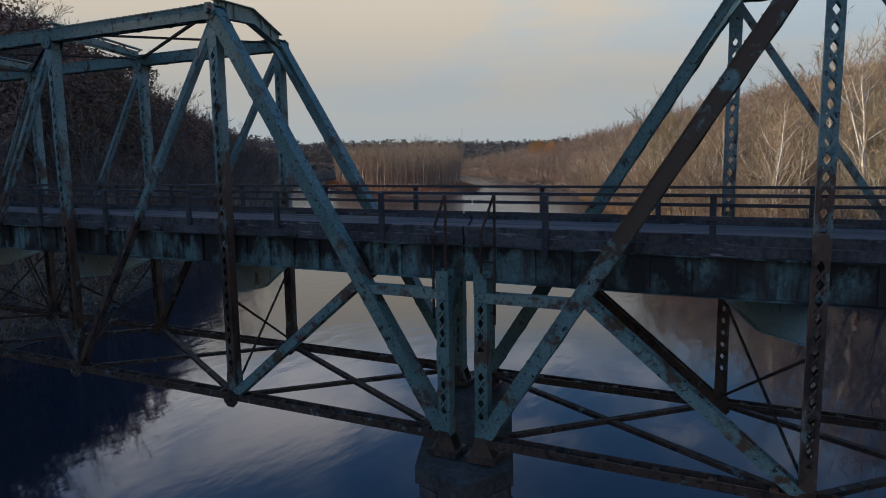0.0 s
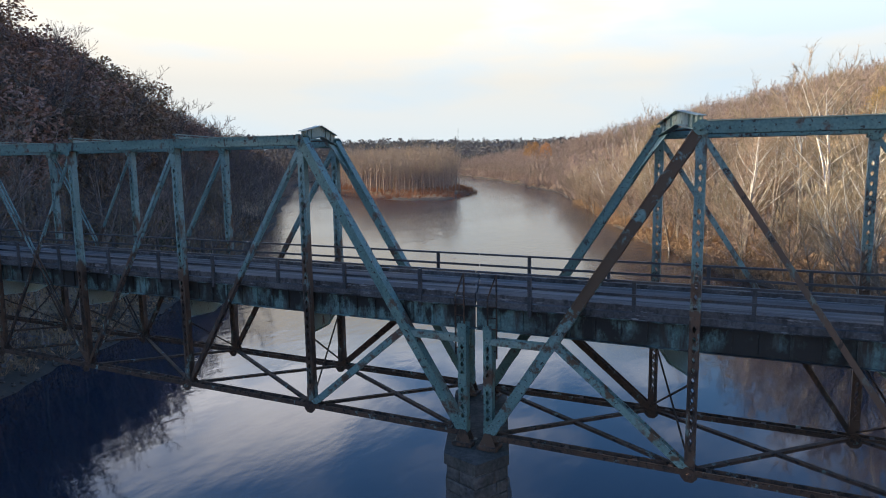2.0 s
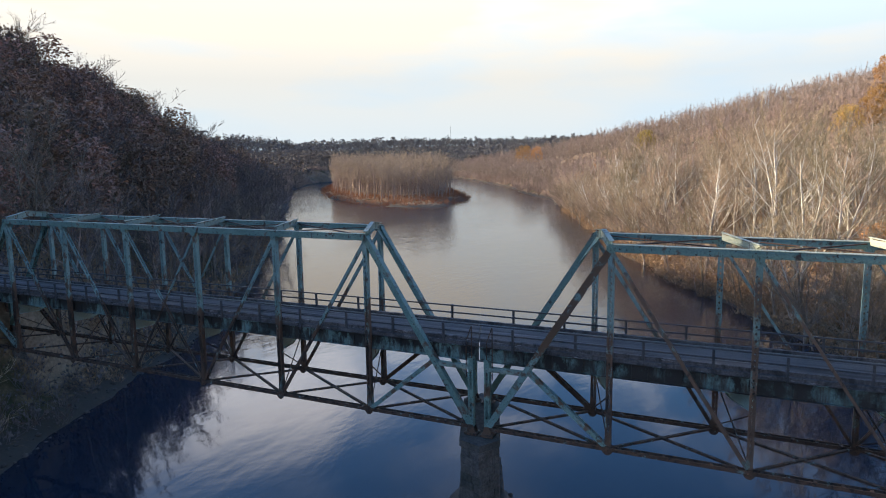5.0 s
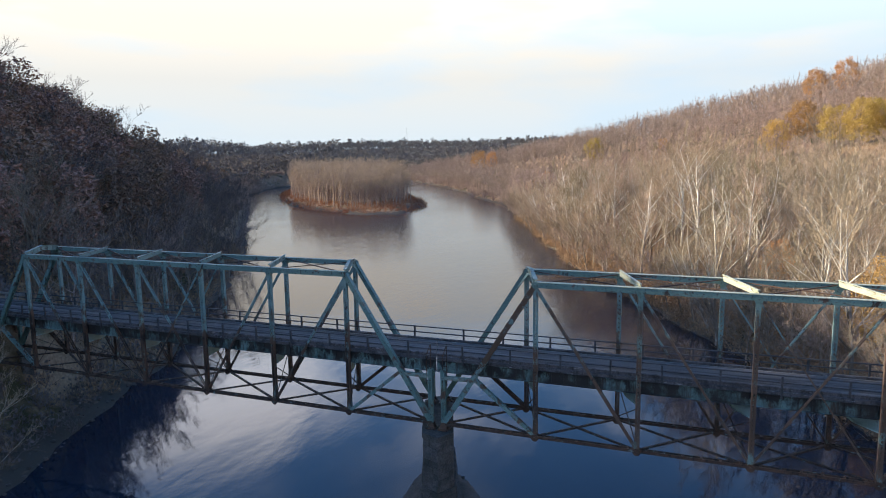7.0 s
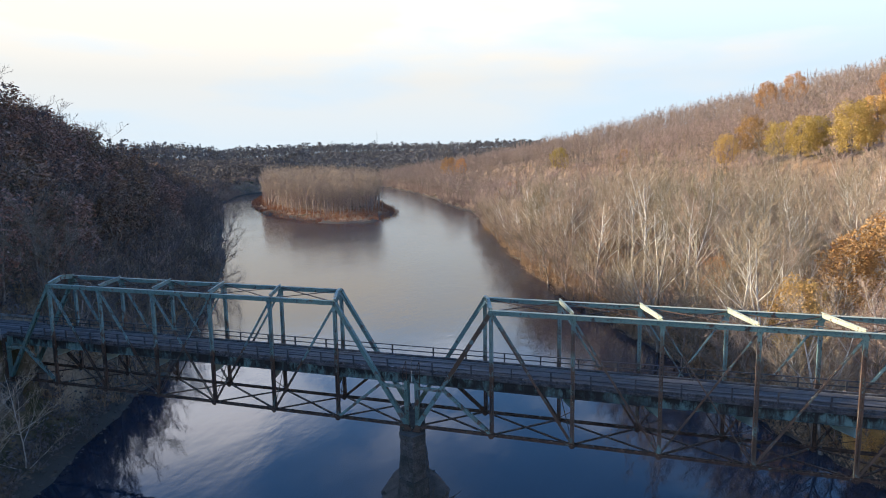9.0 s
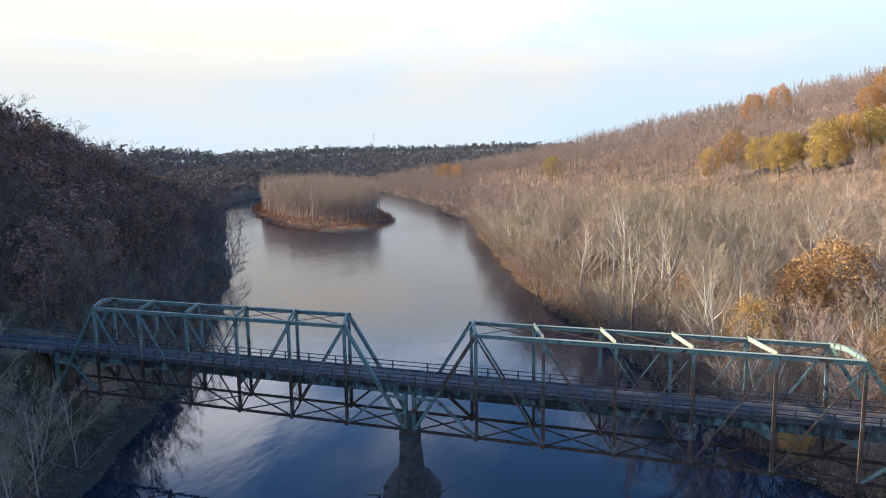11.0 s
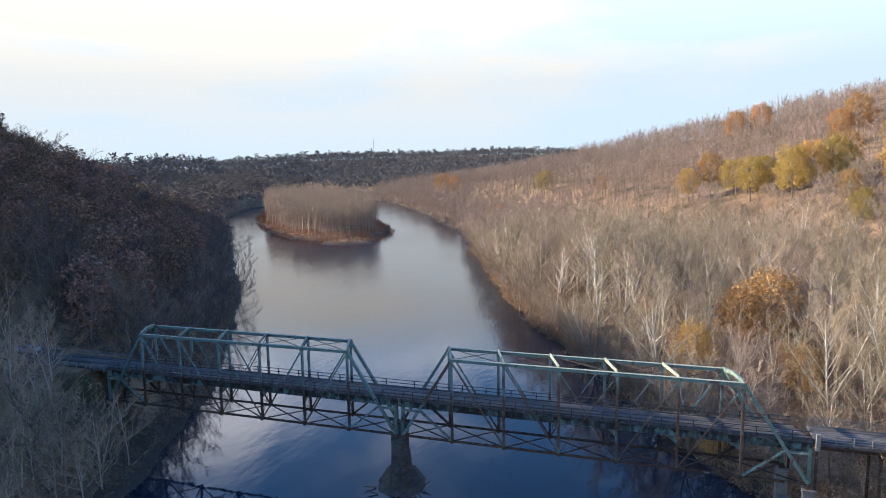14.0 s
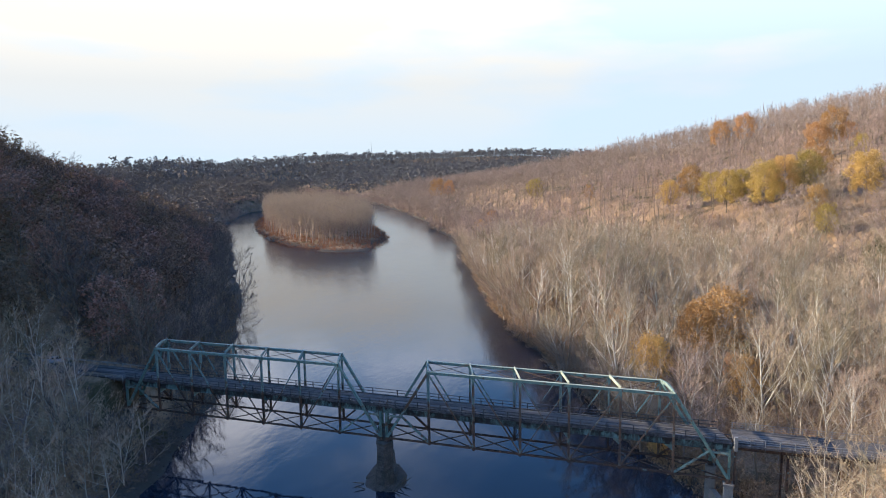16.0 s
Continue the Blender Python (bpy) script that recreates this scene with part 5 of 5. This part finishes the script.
for iy in range(9):
    for ix in range(13):
        y, x = -50 + iy * 4.6 + rng.uniform(-2, 2), -96 + ix * 4.6 + rng.uniform(-2, 2)
        dr, dl = side(x, y)
        if dl > 3.0 and y < -8.5 and 30 < bearing(x, y) < 66:
            plant(YOUNG, x, y, rng.uniform(0.62, 1.0), rng, label="pale grey leafless tree on the shaded slope")
# trees leaning over the water on the shaded shore
for x, y, size, az in ((-79, 68, 0.8, 20), (-91, 86, 0.85, 30), (-100, 101, 0.8, 25), (-68, 48, 0.7, 10), (-117, 124, 0.8, 30), (-134, 146, 0.9, 25)):
    t = plant(DARK, x, y, size, rng, label="leafless tree leaning out over the river, twigs darkened for the shade")
    t.matrix_basis = pose(*t.location, 8 * math.sin(radians(az)) * -1, 16, az + 5) @ Matrix.Diagonal((*t.scale, 1))


# ---------------------------------------------------------------- far woods, brush: what nobody could count
def numpy_mesh(name, verts, tris, mat):
    me = bpy.data.meshes.new(name)
    me.vertices.add(len(verts))
    me.vertices.foreach_set("co", np.ascontiguousarray(verts, dtype=np.float32).ravel())
    me.loops.add(len(tris) * 3)
    me.loops.foreach_set("vertex_index", np.ascontiguousarray(tris, dtype=np.int32).ravel())
    me.polygons.add(len(tris))
    me.polygons.foreach_set("loop_start", np.arange(0, len(tris) * 3, 3, dtype=np.int32))
    me.materials.append(mat)
    me.update(calc_edges=True)
    return me


def triangles(m):
    out = []
    for f in m.f:
        out += [(f[0], f[i], f[i + 1]) for i in range(1, len(f) - 1)]
    return np.array(m.v, float), np.array(out, int)


def spread_out(name, label, category, models, places, mat):
    """Joins copies of the models, turned and scaled, into one object. places: x, y, z, size."""
    r = np.random.RandomState(len(places))
    vs, fs, k = [], [], 0
    for x, y, z, s in places:
        v, f = models[r.randint(len(models))]
        a = r.uniform(0, 6.283)
        c, q = math.cos(a), math.sin(a)
        w = np.stack([v[:, 0] * c - v[:, 1] * q, v[:, 0] * q + v[:, 1] * c, v[:, 2] * r.uniform(0.9, 1.12)], -1) * s + (x, y, z)
        vs.append(w)
        fs.append(f + k)
        k += len(v)
    return tagged(new(name, numpy_mesh(name, np.concatenate(vs), np.concatenate(fs), mat)), label, category, kind="stuff")


def simple_bare(seed, tall, twigs, rt, slender=False, count=10):
    """A leafless tree seen from afar: a trunk, limbs bending up into a domed crown, and fine twigs along them."""
    g = random.Random(seed)
    wood, spray = Mesh(), Mesh()
    wide, low = tall * (0.16 if slender else 0.31), (0.34 if slender else 0.34)
    top = Vector((g.uniform(-0.5, 0.5), g.uniform(-0.5, 0.5), tall * 0.86))
    root = Vector((0, 0, -0.5))
    wood.tube(root, root.lerp(top, 0.5), tall * 0.011, tall * 0.008, 4)
    wood.tube(root.lerp(top, 0.5), root.lerp(top, 0.9), tall * 0.007, 0, 3)
    limbs = []
    for i in range(count):
        f = low + (0.85 - low) * (i + g.random()) / count
        az, h = i * 2.4 + g.uniform(-0.4, 0.4), min(1.0, f + g.uniform(0.14, 0.32))
        k = wide * math.sqrt(max(0.04, 1 - ((h - 0.58) / 0.46) ** 2)) * g.uniform(0.7, 1.1)
        p, q = root.lerp(top, f), Vector((math.cos(az) * k, math.sin(az) * k, tall * h))
        mid = p.lerp(q, 0.5) + Vector((math.cos(az) * k * 0.18, math.sin(az) * k * 0.18, -tall * 0.03))
        wood.tube(p, mid, rt * 1.5, rt * 1.0, 3)
        wood.tube(mid, q, rt * 1.0, 0, 3)
        limbs.append((p, mid, q))
    limbs.append((root.lerp(top, 0.6), root.lerp(top, 0.8), top))
    for i in range(twigs):
        p, mid, q = limbs[i % len(limbs)]
        u = 0.15 + 0.85 * g.random() ** 0.8
        o = p.lerp(mid, u * 2) if u < 0.5 else mid.lerp(q, u * 2 - 1)
        d = (q - p).normalized() * 0.5 + Vector((g.uniform(-1, 1), g.uniform(-1, 1), g.uniform(-0.6, 0.75)))
        spray.blade(o, o + d.normalized() * tall * g.uniform(0.035, 0.095), rt)
    return wood, spray


def bush(seed, count, tall, rt):
    g = random.Random(seed)
    m = Mesh()
    for i in range(count):
        az, el = g.uniform(0, 6.283), g.uniform(0.3, 1.5)
        d = Vector((math.cos(az) * math.cos(el), math.sin(az) * math.cos(el), math.sin(el)))
        o = Vector((g.uniform(-0.6, 0.6), g.uniform(-0.6, 0.6), -0.1)) + d * tall * g.uniform(0, 0.45)
        e0 = o + (d + Vector((g.uniform(-0.4, 0.4), g.uniform(-0.4, 0.4), 0.2))) * tall * g.uniform(0.35, 0.7)
        m.blade(o, e0, rt)
        for j in range(1):
            c = o.lerp(e0, g.uniform(0.3, 1.0)) + Vector((g.uniform(-0.2, 0.2), g.uniform(-0.2, 0.2), g.uniform(-0.2, 0.2)))
            t1 = Vector((g.uniform(-1, 1), g.uniform(-1, 1), g.uniform(-1, 1))).normalized() * g.uniform(0.14, 0.28)
            t2 = t1.orthogonal() * 0.5
            m.add([c - t1, c - t2, c + t1, c + t2], [(0, 1, 2), (0, 2, 3)])
    return m


def canopy(seed, count, size):
    """The crown of a far tree in brown leaf: scattered bent leaf sprays in an uneven dome."""
    g = random.Random(seed)
    m = Mesh()
    m.tube((0, 0, -0.5), (0, 0, 9), 0.25, 0.12, 3)
    lumps = [(Vector((g.uniform(-2.6, 2.6), g.uniform(-2.6, 2.6), g.uniform(7, 14))), g.uniform(1.6, 2.8)) for i in range(7)]
    for i in range(count):
        c, r = lumps[i % 7]
        o = c + Vector((g.gauss(0, 1), g.gauss(0, 1), g.gauss(0, 0.8))).normalized() * r * g.uniform(0.5, 1)
        t1 = Vector((g.uniform(-1, 1), g.uniform(-1, 1), g.uniform(-0.7, 0.7))).normalized() * size
        t2 = t1.cross(Vector((g.uniform(-1, 1), g.uniform(-1, 1), g.uniform(-1, 1)))).normalized() * size * 0.5
        m.add([o - t1, o - t2, o + t1, o + t2 + Vector((0, 0, size * 0.2))], [(0, 1, 2), (0, 2, 3)])
    return m


R = np.random.RandomState(4)


def scatter(x0, x1, y0, y1, gap, keep):
    xs, ys = np.meshgrid(np.arange(x0, x1, gap), np.arange(y0, y1, gap))
    xs, ys = xs.ravel() + R.uniform(-0.45, 0.45, xs.size) * gap, ys.ravel() + R.uniform(-0.45, 0.45, ys.size) * gap
    hz = height(xs, ys)
    dr = (xs - np.interp(ys, RIGHT_Y, RIGHT_X)) * 0.92
    dl = (np.interp(ys, LEFT_Y, LEFT_X) - xs) * 0.92
    brg = np.degrees(np.arctan2(41 - xs, ys + 97))
    ok = keep(xs, ys, hz, dr, dl, brg)
    return np.stack([xs, ys, hz, R.uniform(0.75, 1.2, xs.size)], -1)[ok]


def far_models(key, pairs):
    if key == OAK:
        return [leafy_tree(95 + i, 17 + 1.5 * i, 5.0, 600, 0.52, 0.28, 0.25) for i in range(4)]
    return [simple_bare(400 + i, 21.0 if key == PALE else 18.5, 340, 0.045) for i in range(5)] if key in (HILL, DARK, PALE) else pairs


# the nearest of each kind singly, those behind them joined
for key, (pairs, mw, ms, name, label, alone, queue) in MODELS.items():
    queue.sort(key=lambda q: math.hypot(q[0] - 25, q[1] + 40))
    for x, y, size in queue[:alone]:
        plant(key, x, y, size, rng)
    rest = [(x, y, float(height(x, y)) - 0.15, size) for x, y, size in queue[alone:]]
    if rest:
        spread_out(name + "_wood", label.replace("tree", "trees") + ", trunks farther off", "woods", [triangles(w) for w, _ in far_models(key, pairs)], rest, mw)
        spread_out(name + "_crowns", label.replace("tree", "trees") + ", crowns farther off", "woods", [triangles(q) for _, q in far_models(key, pairs)], rest, ms)

# island: slender pale trees close together
isl_w, isl_s = zip(*[simple_bare(200 + i, 20, 190, 0.045, True) for i in range(6)])
pts = scatter(-370, -60, 220, 560, 4.6, lambda x, y, z, dr, dl, b: (island(x, y) < 0.74) & (z > 0.6))
pts[:, 3] *= 1.1
spread_out("island_tree_trunks", "slender grey trunks of the leafless island wood", "woods", [triangles(m) for m in isl_w], pts, M_DARKBARK)
spread_out("island_tree_twigs", "fine bare twigs of the island wood", "woods", [triangles(m) for m in isl_s], pts, M_TWIG)

# woods beyond those planted singly
far_w, far_s = zip(*[simple_bare(220 + i, 17, 110, 0.085, False, 8) for i in range(6)])
pts = scatter(-330, 420, 150, 900, 7.6, lambda x, y, z, dr, dl, b: (dr > 3) & (b > -22) & (b < 34) & ((np.hypot(x - 30, y + 60) > 415) | (dr > 232)) & (np.hypot(x, y) < 880) & (dr < 520))
spread_out("hill_wood_trunks", "grey trunks of the leafless wood on the far hill", "woods", [triangles(m) for m in far_w], pts, M_DARKBARK)
spread_out("hill_wood_twigs", "brown bare twigs of the wood on the far hill", "woods", [triangles(m) for m in far_s], pts, M_TWIG_HILL)

can = [triangles(canopy(240 + i, 42, 1.0)) for i in range(5)]
far_can = [triangles(canopy(250 + i, 13, 2.3)) for i in range(5)]
pts = scatter(-900, -90, 60, 900, 8.5, lambda x, y, z, dr, dl, b: (dl > 8) & (b > 16) & (b < 62) & ((np.hypot(x, y) > 325) | (dl > 88) & (y > 295)) & (np.hypot(x, y) < 1000) & ~((y < 250) & (dl < 150)))
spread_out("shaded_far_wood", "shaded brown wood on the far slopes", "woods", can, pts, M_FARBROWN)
# trees outside the view to the left, added to shade the bridge
pts = scatter(-360, -120, -420, 60, 9.0, lambda x, y, z, dr, dl, b: (dl > 60) & (b >= 62))
spread_out("crest_wood", "unseen wood along the hill crest, added for its shadow", "woods", far_can, pts, M_LEAF_DULL)
for name, label, near, end, gap, size, leaf in (("distant_hill_wood", "grey-brown woods on the slopes beyond the river bend", -1600, -20, 12.5, 1.3, 1.25), ("distant_ridge_wood", "broad-crowned trees along the crest of the far ridge", -20, 130, 15.0, 1.55, 1.3)):
    crowns = [triangles(canopy(255 + i, 35, leaf)) for i in range(8)]
    pts = scatter(-1500, 300, 380, 2500, gap, lambda x, y, z, dr, dl, b: (b > 0) & (b < 52) & (z > 2) & (np.hypot(x - 43, y + 98) - np.interp(b, RIDGE_AZ, RIDGE_FAR) > near) & (np.hypot(x - 43, y + 98) - np.interp(b, RIDGE_AZ, RIDGE_FAR) < end) & (np.hypot(x, y) > np.where(dr > 0, 865, 960)))
    pts[:, 3] *= size * R.uniform(0.6, 1.2, len(pts))
    spread_out(name, label, "woods", crowns, pts, M_FARWOOD)

# brush along the shores and on the forest floor
br = [triangles(bush(260 + i, 26, 2.9, 0.028)) for i in range(6)]
pts = scatter(-120, 160, 8, 240, 3.3, lambda x, y, z, dr, dl, b: (z > 0.05) & (dr < 110) & (b > -24) & (np.abs(y - ROAD_Y) > 6.5))
edge_pts = scatter(-120, 70, 8, 260, 1.6, lambda x, y, z, dr, dl, b: (z > -0.3) & (z < 2.4) & (dr > -3.5) & (dr < 9) & (np.abs(y - ROAD_Y) > 4.5))
edge_pts[:, 3] *= 0.8
pts = np.concatenate([pts, edge_pts])
spread_out("flood_plain_brush", "tangled tan brush and saplings on the flood plain", "brush", br, pts, M_GRASS)
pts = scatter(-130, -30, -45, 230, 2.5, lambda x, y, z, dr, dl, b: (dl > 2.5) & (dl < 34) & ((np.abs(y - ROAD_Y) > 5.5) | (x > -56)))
# same twigs as elsewhere, with the bank's shade put into the colour
spread_out("shaded_bank_brush", "brush on the shaded bank, its colour darkened for the shade", "brush", br, pts, M_SHADETWIG)
pts = scatter(-370, -60, 220, 560, 3.2, lambda x, y, z, dr, dl, b: (island(x, y) < 1.06) & (island(x, y) > 0.45))
pts[:, 3] *= 0.85
M_RED = material("red_brown_brush", (0.20, 0.075, 0.04), (0.36, 0.17, 0.09), 0.2, 0.95, 0.0, 8, 0.1)
spread_out("island_brush", "red-brown brush along the island's shore", "brush", br, pts, M_RED)

thicket = [triangles(bush(270 + i, 30, 6.0, 0.11)) for i in range(5)]
pts = scatter(-800, -60, 255, 1000, 5.5, lambda x, y, z, dr, dl, b: (b > 5) & (((dr > -1) & (dr < 34)) | ((dl > -1) & (dl < 34))) & (z > 0.0) & (island(x, y) > 1.4))
spread_out("shore_thicket", "brown bare thicket along the far shores", "brush", thicket, pts, M_TWIG_HILL)

# saplings between the tall trees
sap_w, sap_s = zip(*[simple_bare(280 + i, 8, 50, 0.024, False, 5) for i in range(5)])
pts = scatter(-110, 150, 8, 235, 5.6, lambda x, y, z, dr, dl, b: (z > 0.4) & (dr < 105) & (b > -24) & (np.abs(y - ROAD_Y) > 6.5))
pts[:, 3] *= R.uniform(0.6, 1.35, len(pts))
spread_out("sapling_stems", "thin grey stems of saplings in the flood-plain wood", "woods", [triangles(m) for m in sap_w], pts, M_DARKBARK)
spread_out("sapling_twigs", "tan twigs of saplings in the flood-plain wood", "woods", [triangles(m) for m in sap_s], pts, M_GRASS)

# stones of the shore
stones = []
for i in range(5):
    m, g = Mesh(), random.Random(300 + i)
    rock(m, (0, 0, 0), 0.42, g)
    stones.append(triangles(m))
pts = scatter(-75, -30, -45, 40, 1.15, lambda x, y, z, dr, dl, b: (z > -0.25) & (z < 1.7))
pts[:, 3] *= R.uniform(0.2, 0.85, len(pts))
spread_out("shore_stones", "grey stones on the gravel shore", "stones", stones, pts, M_RUBBLE)

# a mast on the far ridge
mx, my = -896.0, 2000.0
mz = float(height(mx, my)) + 4.0
mast = thing("radio_mast", "thin grey steel lattice mast on the far ridge", "mast", (mx, my, mz))
for i in range(3):
    a = 2.094 * i
    part("leg", Mesh().tube((math.cos(a) * 1.2, math.sin(a) * 1.2, -2), (math.cos(a) * 0.4, math.sin(a) * 0.4, 62), 0.13, 0.08, 5), M_RAIL, mast)
    lace = Mesh()
    for k in range(16):
        f0, f1 = 1.2 - 0.05 * k, 1.15 - 0.05 * k
        lace.tube((math.cos(a) * f0, math.sin(a) * f0, k * 3.9), (math.cos(a + 2.094) * f1, math.sin(a + 2.094) * f1, k * 3.9 + 3.9), 0.06, 0.06, 4)
    part("lacing", lace, M_RAIL, mast)
